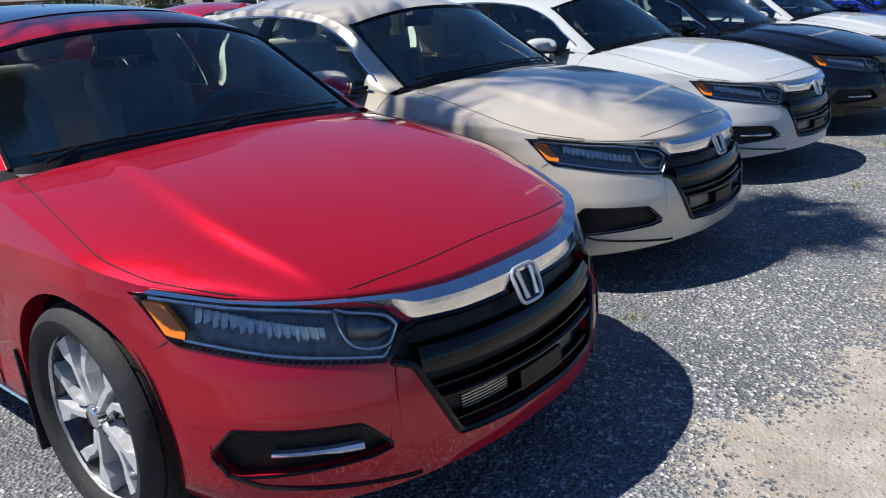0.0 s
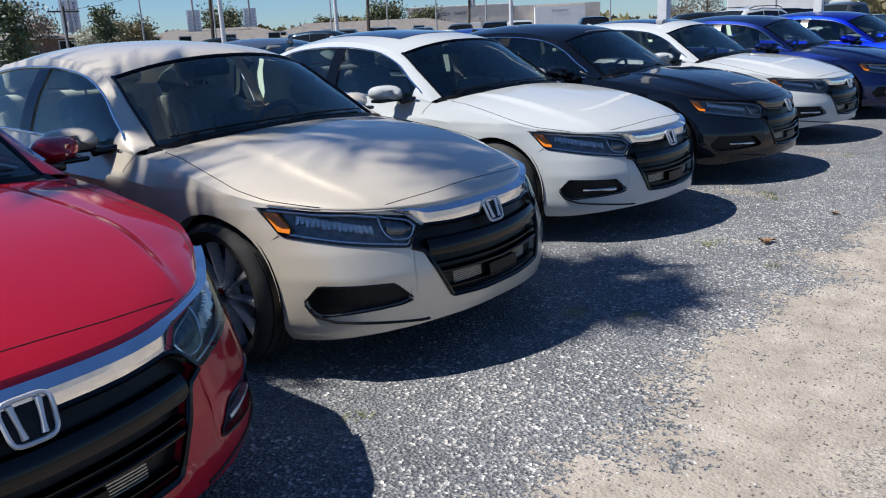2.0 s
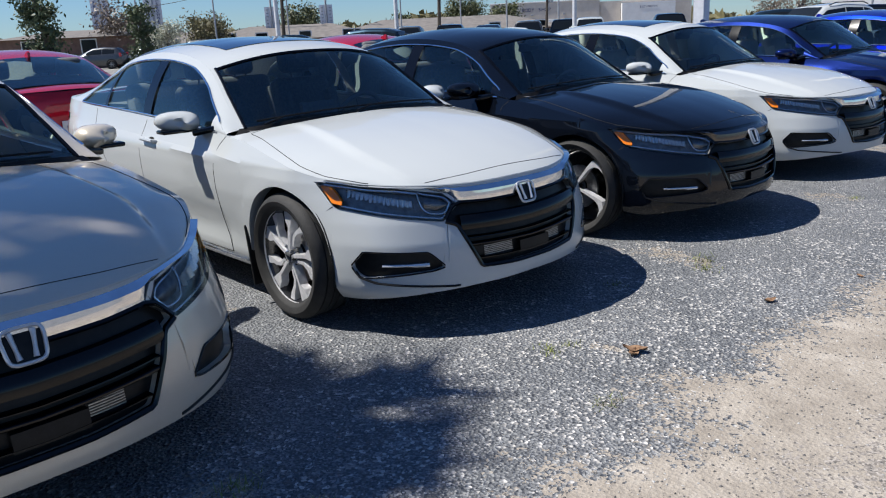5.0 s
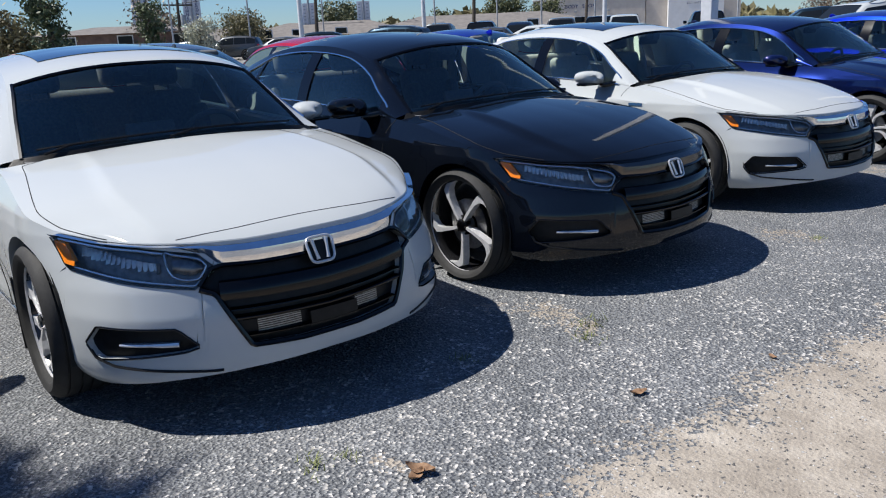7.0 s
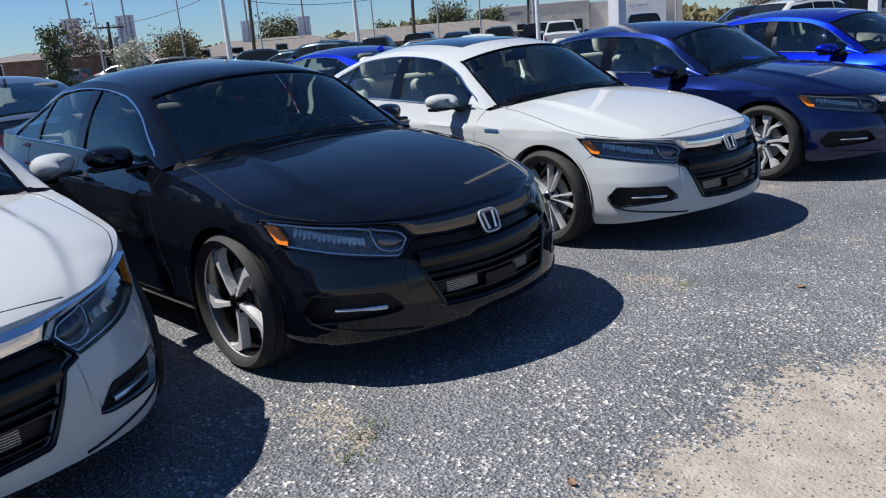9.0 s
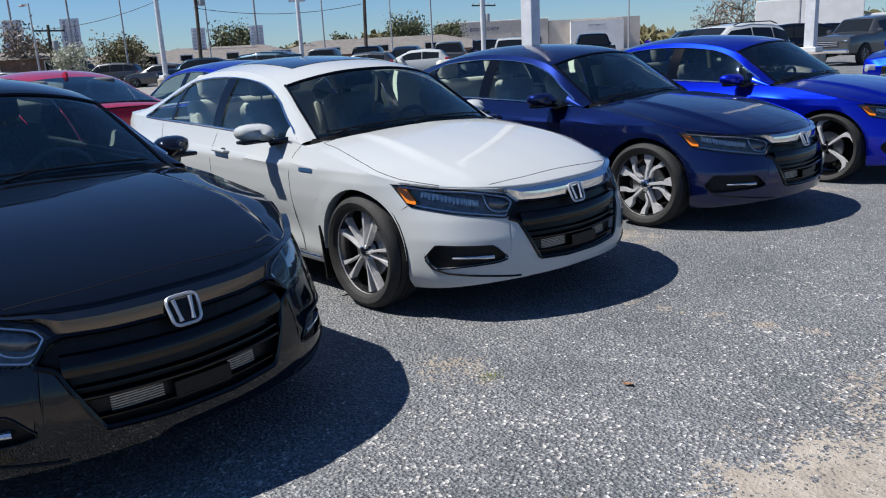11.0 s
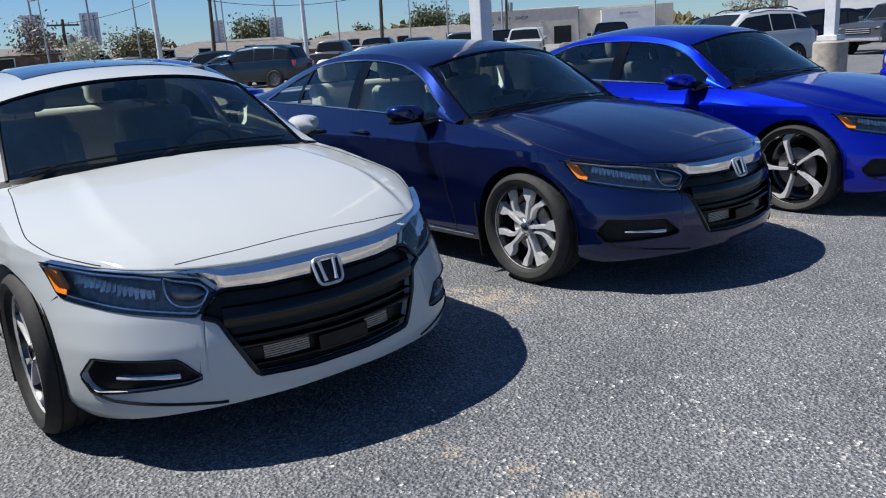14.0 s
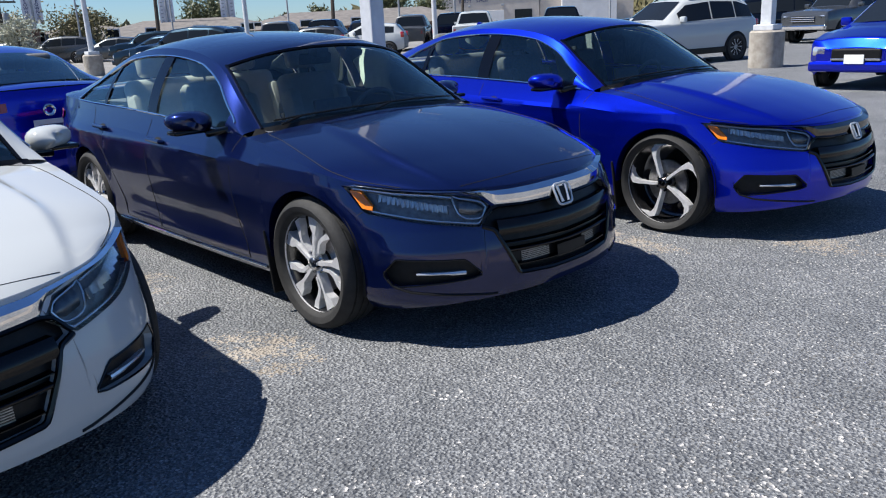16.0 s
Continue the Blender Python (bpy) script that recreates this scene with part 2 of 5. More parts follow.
def band(a, z, out=0.0):
    """The car's skin at the arc length a from the middle of the nose (plus: its left side) and the height z, pushed out by some metres."""
    a, z = np.broadcast_arrays(np.asarray(a, float), np.asarray(z, float))
    s = np.abs(a)
    x, y = np.interp(s, ARC, CURVE[:, 0]), np.interp(s, ARC, CURVE[:, 1])
    nx, ny = np.interp(s, ARC, NORMAL[:, 0]), np.interp(s, ARC, NORMAL[:, 1])
    f, r = blend(x, 0.05, 0.6), blend(-x, 3.2, 3.75)
    d = (1 - f) * (1 - r) * np.interp(z, SIDE_Z, SIDE_IN) + f * np.interp(z, FRONT_Z, FRONT_IN) + r * np.interp(z, REAR_Z, REAR_IN)
    d = d - out
    return np.stack([x - nx * d, (y - ny * d) * np.where(a < 0, -1, 1), z], -1)


def band_top(a):
    return np.interp(np.abs(a), TOP_A, TOP_Z)

# ---- the sedan ----
LENGTH = ARC[-1]
AXLES, ARCH_R, WHEEL_Z = (0.0, -2.83), 0.372, 0.335
SIDE_X = CURVE[:, 0]


def arc_at(x):
    """Arc length of the side of the car at x."""
    k = CURVE[:, 1] > 0.5
    o = np.argsort(SIDE_X[k])
    return np.interp(x, SIDE_X[k][o], ARC[k][o])


def sill(a):
    return np.interp(np.abs(a), [0, 0.35, 0.6, 0.95, 1.2, 1.7, 4.6, 5.2, LENGTH], [0.235, 0.232, 0.22, 0.185, 0.17, 0.19, 0.19, 0.22, 0.24])


HEAD_TOP = [(0.44, 0.638), (0.5, 0.686), (0.745, 0.717), (0.943, 0.727), (1.163, 0.75), (1.212, 0.752)]
HEAD_LOW = [(0.44, 0.62), (0.52, 0.56), (0.648, 0.577), (0.868, 0.604), (1.078, 0.632), (1.11, 0.648), (1.212, 0.744)]
FOG_TOP = [(0.528, 0.358), (0.6, 0.425), (0.923, 0.436), (0.985, 0.37)]
FOG_LOW = [(0.528, 0.345), (0.575, 0.332), (0.925, 0.305), (0.96, 0.32), (0.985, 0.355)]
GRILLE_TOP = [(0, 0.628), (0.26, 0.63), (0.41, 0.638), (0.46, 0.625), (0.505, 0.57)]
GRILLE_LOW = [(0, 0.312), (0.125, 0.312), (0.333, 0.326), (0.445, 0.538), (0.505, 0.56)]
BAR_TOP = [(0, 0.716), (0.3, 0.715), (0.5, 0.72), (0.75, 0.73), (0.95, 0.74), (1.165, 0.762)]
BAR_LOW = [(0, 0.622), (0.265, 0.625), (0.41, 0.634), (0.47, 0.682), (0.6, 0.708), (0.745, 0.718), (0.943, 0.728), (1.165, 0.752)]


def line(points, a):
    p = np.array(points)
    return np.interp(np.abs(a), p[:, 0], p[:, 1])


def within(a, z, top, low):
    s = np.abs(a)
    return (s > top[0][0] - 1e-9) & (s < top[-1][0]) & (z < line(top, s)) & (z > line(low, s))


def strip(top, low, out, a0=None, a1=None, na=40, nz=6, depth=0.02, swell=0.0, profile=None):
    """A panel that follows the nose's skin between two lines over the arc, with a rim that runs back into it."""
    a0, a1 = top[0][0] if a0 is None else a0, top[-1][0] if a1 is None else a1
    a = np.linspace(a0, a1, na)[:, None]
    t = np.linspace(0, 1, nz)[None]
    z = line(low, a) + (line(top, a) - line(low, a)) * t
    g = band(a, z, out + (swell * np.sin(np.pi * t) if profile is None else np.interp(t, *profile)))
    rim = lambda z_, d: band(a, z_, d)
    g = np.concatenate([rim(line(low, a), out - depth), g, rim(line(top, a), out - depth)], 1)
    return sheet(g)


def turned(piece):
    """The same piece with its faces the other way."""
    return piece[0], [tuple(reversed(q)) for q in piece[1]]


def shell():
    cols = [np.linspace(0, 1.08, 110)]
    for xc in AXLES:
        th = np.linspace(0, np.pi, 27)
        x = xc + ARCH_R * np.cos(th)
        cols.append(arc_at(np.r_[xc + ARCH_R + 0.003, x, xc - ARCH_R - 0.003]))
    cols += [np.linspace(1.1, LENGTH, 100)]
    a = np.unique(np.concatenate(cols).round(5))
    a = np.r_[-a[::-1][:-1], a]
    x = np.interp(np.abs(a), ARC, CURVE[:, 0])
    lo = sill(a)
    for xc in AXLES:
        lo = np.where((np.abs(x - xc) <= ARCH_R + 1e-4) & (np.abs(a) > 0.8) & (np.abs(a) < LENGTH - 0.6), WHEEL_Z + np.sqrt(np.maximum(ARCH_R ** 2 - (x - xc) ** 2, 0)), lo)
    up = band_top(a)
    q = np.abs(a)
    # rows follow the rims of the recesses, so that their edges are clean
    rest, rest2 = lo + 0.38 * (up - lo), lo + 0.85 * (up - lo)
    g_in, f_in, h_in = q <= 0.505, (q >= 0.528) & (q <= 0.985), (q >= 0.44) & (q <= 1.212)
    b1 = np.where(g_in, line(GRILLE_LOW, q), np.where(f_in, line(FOG_LOW, q), rest))
    b2 = np.where(g_in, line(GRILLE_TOP, q), np.where(f_in, line(FOG_TOP, q), rest))
    b3 = np.where(h_in, line(HEAD_LOW, q), np.where(q < 0.44, b2 + 0.3 * (up - b2), rest2))
    b4 = np.where(h_in, line(HEAD_TOP, q), b3)
    b3 = np.maximum(b3, b2)
    b4 = np.minimum(np.maximum(b4, b3), up)
    rows, deep = [], []
    for z0, z1, n, d in ((lo, b1, 8, 0), (b1, b2, 6, 0.05), (b2, b3, 14, 0), (b3, b4, 5, 0.05), (b4, up, 5, 0)):
        for k in np.linspace(0, 1, n):
            rows.append(z0 + (z1 - z0) * k)
            deep.append(np.where(z1 - z0 > 0.004, -d, 0.0))
    z, push = np.stack(rows, 1), np.stack(deep, 1)
    aa = np.broadcast_to(a[:, None], z.shape)
    # the wheel arches flare a little
    for xc in AXLES:
        r = np.hypot(np.broadcast_to(x[:, None], z.shape) - xc, z - WHEEL_Z)
        push += np.where(np.abs(aa) > 0.9, 0.005 * blend(ARCH_R + 0.12 - r, 0.0, 0.12), 0)
    # a crease runs up from the front arch through the door handles
    crest = 0.80 + 0.03 * np.clip((np.abs(aa) - 1.6) / 3, 0, 1)
    push += 0.010 * np.exp(-((z - crest) / 0.02) ** 2) * blend(np.abs(aa), 1.6, 2.3) * (1 - blend(np.abs(aa), LENGTH - 1.6, LENGTH - 0.9))
    # scooped lower doors
    push -= 0.018 * np.exp(-((z - 0.40) / 0.09) ** 2) * blend(np.abs(aa), 1.8, 2.4) * (1 - blend(np.abs(aa), 3.4, 3.9))
    g = band(aa, z, push)
    back = band(a[:, None], lo[:, None], -0.06)
    lip = band(a[:, None], up[:, None], -0.045) - np.array([0, 0, 0.006])
    return join(sheet(g), sheet(np.concatenate([back, g[:, :1]], 1)), sheet(np.concatenate([g[:, -1:], lip], 1)))


def coons(front, back, side, n, k, crown):
    """A patch between a front and a back line and a side line (mirrored), with a crown."""
    w = np.linspace(-1, 1, k)
    s = np.linspace(0, 1, n)
    f, b, e = front(w), back(w), side(s)
    g = f[None] * (1 - s)[:, None, None] + b[None] * s[:, None, None]
    d = e - (front(np.array([1.0])) * (1 - s)[:, None] + back(np.array([1.0])) * s[:, None])
    wt = np.abs(w) ** 1.6
    g = g + d[:, None] * wt[None, :, None] * np.stack([np.ones(k), np.sign(w), np.ones(k)], -1)[None]
    g[..., 2] += crown(s[:, None], w[None])
    return g


HOOD_A, COWL_A = 0.93, float(arc_at(-0.60))


def hood_grid(n=34, k=121):
    front = lambda w: band(w * HOOD_A, band_top(w * HOOD_A), 0.0)
    back = lambda w: np.stack([-0.41 - 0.15 * w ** 2 + 0 * w, 0.80 * w, 0.985 - 0.05 * w ** 2], -1)
    ss = lambda s: HOOD_A + (COWL_A - 0.04 - HOOD_A) * s
    side = lambda s: band(ss(s), band_top(ss(s)))
    crown = lambda s, w: 0.055 * np.sin(np.pi * np.clip(s, 0, 1) ** 0.75) * (1 - np.abs(w) ** 3) + 0.020 * np.where(np.abs(w) < 0.66 - 0.08 * s, np.exp((np.abs(w) - 0.66 + 0.08 * s) / 0.30), np.exp(-((np.abs(w) - 0.66 + 0.08 * s) / 0.04) ** 2)) * np.sin(np.pi * np.clip(s, 0, 1)) ** 0.5
    return coons(front, back, side, n, k, crown)


RAIL, _ = spline([(-0.60, 0.775, 0.945), (-0.85, 0.722, 1.11), (-1.13, 0.66, 1.275), (-1.5, 0.625, 1.355), (-1.95, 0.615, 1.378), (-2.4, 0.607, 1.345), (-2.8, 0.605, 1.26), (-3.15, 0.615, 1.16), (-3.47, 0.64, 1.07)], 400)


def rail(x):
    return np.stack([x + 0 * x, np.interp(-x, -RAIL[:, 0], RAIL[:, 1]), np.interp(-x, -RAIL[:, 0], RAIL[:, 2])], -1)


def bulge(x):
    bx = np.interp(-x, [0.6, 1.13, 1.6, 2.3, 2.9, 3.47], [0.17, 0.11, 0.02, 0, -0.07, -0.12])
    bz = np.interp(-x, [0.6, 1.13, 1.6, 2.3, 2.9, 3.47], [0.04, 0.095, 0.075, 0.075, 0.06, 0.03])
    return np.stack([bx, 0 * x, bz], -1)


def top_grid(x, w):
    """The canopy between the roof rails: windshield, roof and rear window."""
    r = rail(x)[:, None]
    c = (1 - np.abs(w) ** 2.4)[None, :, None]
    return r * np.stack([np.ones_like(w), w, np.ones_like(w)], -1)[None] + bulge(x)[:, None] * c


def side_grid(x, v, out=0.0):
    """The side of the canopy from the belt (v 0) to the rail (v 1), the car's left."""
    a = arc_at(x)
    low, high = band(a, band_top(a)), rail(x)
    v = np.asarray(v, float)
    v = np.broadcast_to(v if v.ndim == 2 else v[None], (len(x), v.shape[-1]))[..., None]
    g = low[:, None] * (1 - v) + high[:, None] * v
    g[..., 1] += 0.028 * np.sin(np.pi * v[..., 0]) + out
    return g


V0 = 0.05


def window_top(x):
    return np.interp(-x, [0.6, 0.75, 1.0, 1.3, 2.45, 2.75, 2.95, 3.12], [0.2, 0.62, 0.8, 0.87, 0.87, 0.72, 0.45, V0 + 0.01])


PANES = ((-0.80, -1.70), (-1.82, -2.52), (-2.56, -3.10))
W_GLASS = 0.96
X_HEAD, X_BACK = -1.10, -2.62


def canopy():
    """The painted frame: pillars, rails and roof panel."""
    v_low = lambda x: np.stack([np.zeros_like(x), np.full_like(x, V0)], 1)
    xs = np.linspace(-0.6, -3.47, 60)
    pieces = [sheet(side_grid(xs, v_low(xs)))]
    hi = lambda x: window_top(x)[:, None] + (1 - window_top(x))[:, None] * np.linspace(0, 1, 6)[None]
    pieces.append(sheet(side_grid(xs, hi(xs))))
    mid = lambda x: V0 + (window_top(x) - V0)[:, None] * np.linspace(0, 1, 8)[None]
    ends = [-0.6] + [q for p in PANES for q in p] + [-3.47]
    for i in range(0, len(ends), 2):
        x = np.linspace(ends[i], ends[i + 1], 10)
        pieces.append(sheet(side_grid(x, mid(x))))
    side = join(*pieces)
    w = np.linspace(-1, 1, 41)
    edge = np.linspace(W_GLASS, 1, 5)
    roof = [sheet(top_grid(np.linspace(X_HEAD, X_BACK, 50), w))]
    for x0, x1 in ((-0.6, X_HEAD), (X_BACK, -3.47)):
        x = np.linspace(x0, x1, 24)
        roof += [sheet(top_grid(x, edge)), sheet(top_grid(x, -edge[::-1]))]
    return join(side, flip(side), *[turned(q) for q in roof])


def deck():
    front = lambda w: np.stack([-3.47 - 0.12 * (1 - np.abs(w) ** 2.4), 0.64 * w, 1.07 + 0.03 * (1 - np.abs(w) ** 2.4)], -1)
    ae = 0.62
    back = lambda w: band((LENGTH - ae * np.abs(w)) * np.where(w < 0, -1, 1), band_top(LENGTH)) + np.array([-0.0, 0, 0.015])
    a0 = float(arc_at(-3.47))
    side = lambda s: band(a0 + (LENGTH - ae - a0) * s, band_top(a0 + (LENGTH - ae - a0) * s)) * (s > 0)[:, None] + (s <= 0)[:, None] * band(np.array([a0]), band_top(a0))
    return turned(sheet(coons(front, back, side, 16, 31, lambda s, w: 0.012 * np.sin(np.pi * s) * (1 - w ** 2))))


def seat(width=0.5, depth=0.5):
    """Cushion, back and head rest of one seat, its front towards +x, origin at the floor."""
    cushion = block(-depth / 2, -width / 2, 0.15, depth / 2, width / 2, 0.33, 0.06, 3)
    back = moved(block(-0.07, -width / 2 + 0.01, 0.0, 0.07, width / 2 - 0.01, 0.6, 0.06, 3), pose(-depth / 2 + 0.03, 0, 0.25, 0, -16, 0))
    bolster = [moved(block(-0.02, -0.05, 0.05, 0.13, 0.05, 0.48, 0.04, 2), pose(-depth / 2 + 0.03, s * (width / 2 - 0.05), 0.25, 0, -16, 0)) for s in (-1, 1)]
    return join(cushion, back, *bolster)


def head_rest():
    return join(moved(block(-0.05, -0.13, 0.0, 0.05, 0.13, 0.19, 0.045, 3), pose(-0.41, 0, 0.86, 0, -10, 0)), tube([(-0.38, -0.05, 0.78), (-0.4, -0.05, 0.9)], 0.008), tube([(-0.38, 0.05, 0.78), (-0.4, 0.05, 0.9)], 0.008))


def tyre(r, rim_r, w=0.11):
    prof = [(rim_r - 0.012, w - 0.02), (rim_r + 0.004, w), (rim_r + 0.012, w + 0.004), ((r + rim_r) / 2, w + 0.012), (r - 0.02, w + 0.002), (r - 0.004, w - 0.02), (r, w - 0.035),
            (r, 0.075), (r - 0.008, 0.073), (r - 0.008, 0.067), (r, 0.065), (r, 0.025), (r - 0.008, 0.023), (r - 0.008, 0.017), (r, 0.015), (r, -0.015), (r - 0.008, -0.017), (r - 0.008, -0.023), (r, -0.025),
            (r, -0.065), (r - 0.008, -0.067), (r - 0.008, -0.073), (r, -0.075), (r - 0.004, -w + 0.02), (r - 0.03, -w), (rim_r, -w + 0.01)]
    v, f = lathe(prof, 168)
    k = len(prof)
    for i in range(0, 168, 2):
        for j in (5, 6):
            x, y, z = v[i * k + j]
            c = 1 - 0.003 / r
            v[i * k + j] = [x * c, y, z * c]
    return v, f


def polar(points, turn):
    return [(r * math.cos(radians(t) + turn), r * math.sin(radians(t) + turn)) for r, t in points]


# spokes as (radius share, degrees) outlines, one turn of the pattern each
SPOKES = {
    "swirl": (5, [[(0.15, -20), (0.42, -9), (0.66, -6), (0.80, -13), (0.985, -13), (0.985, 5), (0.80, 4), (0.62, 3), (0.40, 3), (0.15, 12)], [(0.26, 14), (0.50, 8), (0.68, 15), (0.80, 22), (0.985, 25), (0.985, 35), (0.82, 33), (0.66, 24), (0.48, 18), (0.26, 27)]]),
    "blade": (5, [[(0.13, -12), (0.3, -5), (0.5, 0), (0.72, 2), (0.9, 5), (0.985, 14), (0.985, 33), (0.93, 22), (0.84, 15), (0.7, 10.5), (0.5, 9), (0.3, 9), (0.13, 14)]]),
    "multi": (10, [[(0.14, -8), (0.5, -3.2), (0.98, -3.6), (0.98, 3.6), (0.5, 3.2), (0.14, 8)]]),
    "split": (5, [[(0.16, -17), (0.5, -13), (0.98, -15), (0.98, -8.5), (0.5, -7), (0.16, -3)], [(0.16, 3), (0.5, 7), (0.98, 8.5), (0.98, 15), (0.5, 13), (0.16, 17)]]),
}


def rim_face(style, R):
    count, shapes = SPOKES[style]
    out = []
    for i in range(count):
        for n, shape in enumerate(shapes):
            o = polar([(r * R, t) for r, t in shape], 2 * math.pi * i / count + 0.35)
            out.append(plate(o, 0.035, 0.082 - (0.0, 0.006, 0.03)[n], 0.006))
    out.append(lathe([(R - 0.002, 0.02), (R - 0.002, 0.092), (R + 0.008, 0.098), (R + 0.012, 0.092), (R + 0.012, 0.06)], 56))
    return join(*out)


def wheel(parent, style, x, y, big):
    side = 1 if y > 0 else -1
    m = pose(x, y, WHEEL_Z, 0, random.uniform(0, 70), 0 if side > 0 else 180)
    r, R = WHEEL_Z, 0.274 if big else 0.250
    w = put("wheel", mesh_of(f"tyre{big}", lambda: tyre(r, R + 0.008)), RUBBER, parent, m, label="black rubber tyre on an alloy rim")
    face = {"swirl": ALLOY, "blade": ALLOY, "multi": ALLOY, "split": ALLOY}[style]
    put("rim", mesh_of(f"rim{style}{big}", lambda: rim_face(style, R)), face, w, smooth=False, label="machined alloy spokes")
    put("barrel", mesh_of(f"barrel{big}", lambda: lathe([(R + 0.004, 0.09), (R - 0.012, 0.06), (R - 0.022, -0.06), (R - 0.05, -0.08), (0.02, -0.08)], 40)), ALLOY_BLACK, w)
    put("brake_disc", mesh_of("disc", lambda: lathe([(0.07, 0.02), (0.15, 0.02), (0.152, 0.012), (0.15, 0.0), (0.05, 0.0)], 40)), STEEL, w)
    put("hub_cap", mesh_of("hubcap", lambda: join(lathe([(0.001, 0.094), (0.025, 0.094), (0.033, 0.088), (0.036, 0.06)], 24), lathe([(0.036, 0.06), (0.06, 0.055), (0.062, 0.03)], 24), *[moved(lathe([(0.001, 0.075), (0.007, 0.074), (0.008, 0.055)], 8), Matrix.Rotation(i * 2 * math.pi / 5, 4, "Y") @ pose(0.052, 0, 0)) for i in range(5)])), CHROME if not big else DARK_CHROME, w)


def on_side(points, out=0.004, s=1):
    p = np.array(points)
    a = arc_at(p[:, 0])
    q = band(a, p[:, 1], out)
    q[:, 1] *= s
    return q


def top_lerp(g, s, w):
    """A point on a grid by shares of its two ways."""
    n, k = g.shape[:2]
    i, j = s * (n - 1), (w + 1) / 2 * (k - 1)
    i0, j0 = np.clip(np.floor(i).astype(int), 0, n - 2), np.clip(np.floor(j).astype(int), 0, k - 2)
    fi, fj = (i - i0)[:, None], (j - j0)[:, None]
    return (g[i0, j0] * (1 - fi) + g[i0 + 1, j0] * fi) * (1 - fj) + (g[i0, j0 + 1] * (1 - fi) + g[i0 + 1, j0 + 1] * fi) * fj


def both(piece):
    return join(piece, flip(piece))


def sedan(label, x, y, turn, skin, style, interior, sunroof=False, sport=False, lamp="led", cap=None, handle=None, hybrid=False, flaps=True):
    car = new("sedan")
    car.matrix_world = pose(x, y, 0, 0, 0, turn)
    tagged(car, label, "car", "sedans parked in the front row")
    bright = DARK_CHROME if sport else CHROME
    P = lambda name, key, make, mat, parent=car, smooth=True, label="": put(name, mesh_of(key, make), mat, parent, None, smooth, label)
    def PP(name, key, make, mat, parent=car, label=""):
        P(name, key + "_l", make, mat, parent, True, label)
        P(name, key + "_r", lambda: flip(make()), mat, parent, True, label)
    P("body", "shell", shell, skin)
    P("hood", "hood", lambda: turned(sheet(hood_grid())), skin)
    P("roof", "canopy", canopy, skin)
    P("trunk_lid", "deck", deck, skin)
    G = hood_grid()
    # gaps between panels
    def hood_gap():
        s = np.linspace(0.0, 0.96, 40)
        edge = 0.99 - 0.10 * s
        g = top_lerp(G, s, edge) + np.array([0, 0, 0.0005])
        w = np.linspace(0, 0.62, 25)
        front = top_lerp(G, 0.012 + 0.05 * (1 - (w / 0.62) ** 2), w) + np.array([0, 0, 0.0005])
        back = top_lerp(G, np.linspace(0.965, 0.995, 8), 0.89 - 0.10 * np.linspace(0.1, 1, 8) ** 2)
        return front, np.vstack([g, back])
    PP("hood_gap", "hood_gap", lambda: tube(hood_gap()[1], 0.002, 5), SEAM)
    PP("hood_gap", "nose_gap", lambda: tube(hood_gap()[0], 0.0016, 5), SEAM)
    def door_gaps():
        gaps = []
        for xs in ([(-0.60, 0.92), (-0.66, 0.85), (-0.68, 0.7), (-0.66, 0.5), (-0.62, 0.36), (-0.60, 0.26)], [(-1.74, 0.955), (-1.76, 0.8), (-1.74, 0.5), (-1.72, 0.26)], [(-2.72, 0.99), (-2.66, 0.86), (-2.5, 0.72), (-2.36, 0.56), (-2.27, 0.4), (-2.25, 0.28)]):
            q, _ = spline(xs, 24)
            gaps.append(on_side(q, -0.0005))
        gaps.append(on_side([(-0.60, 0.262), (-1.2, 0.256), (-1.72, 0.256), (-2.25, 0.27)], 0.0))
        gaps.append(band(np.linspace(1.105, 1.235, 8), np.linspace(0.638, 0.56, 8), 0.0))
        return gaps
    for n, gap in enumerate(door_gaps()):
        PP("panel_gap", f"gap{n}", lambda gap=gap: tube(gap, 0.0022, 5), SEAM)
    # glass
    wx = np.linspace(-0.6, X_HEAD, 24)
    ww = np.linspace(-W_GLASS, W_GLASS, 31)
    ws = P("windshield", "windshield", lambda: turned(sheet(top_grid(wx, ww))), WINDSHIELD, label="clear glass windshield reflecting sky")
    fr = lambda: join(*[tube(q, 0.011, 5) for q in (top_grid(wx, np.array([W_GLASS]))[:, 0], top_grid(wx, np.array([-W_GLASS]))[:, 0], top_grid(np.array([X_HEAD + 0.012]), ww)[0])])
    P("windshield_seal", "wseal", fr, GLOSS_BLACK, ws)
    bx = np.linspace(X_BACK, -3.45, 24)
    P("rear_window", "rear_window", lambda: turned(sheet(top_grid(bx, ww))), TINTED)
    panes = []
    for n, (x0, x1) in enumerate(PANES):
        px_ = np.linspace(x0, x1, 16)
        grid = lambda q=px_: sheet(side_grid(q, V0 + (window_top(q) - V0)[:, None] * np.linspace(0, 1, 9)[None], -0.006))
        P("side_window", f"pane_l{n}", grid, TINTED)
        P("side_window", f"pane_r{n}", lambda g=grid: flip(g()), TINTED)
    def trim():
        t = np.linspace(-0.72, -3.11, 60)
        up = side_grid(t, window_top(t)[:, None] + 0.02, 0.004)[:, 0]
        lo = side_grid(t[::-1], np.full((60, 1), V0 - 0.01), 0.005)[:, 0]
        return tube(np.vstack([up, lo]), 0.0065, 6)
    PP("window_trim", "trim", trim, GLOSS_BLACK if sport and cap is not None else CHROME, label="chrome strip round the side windows")
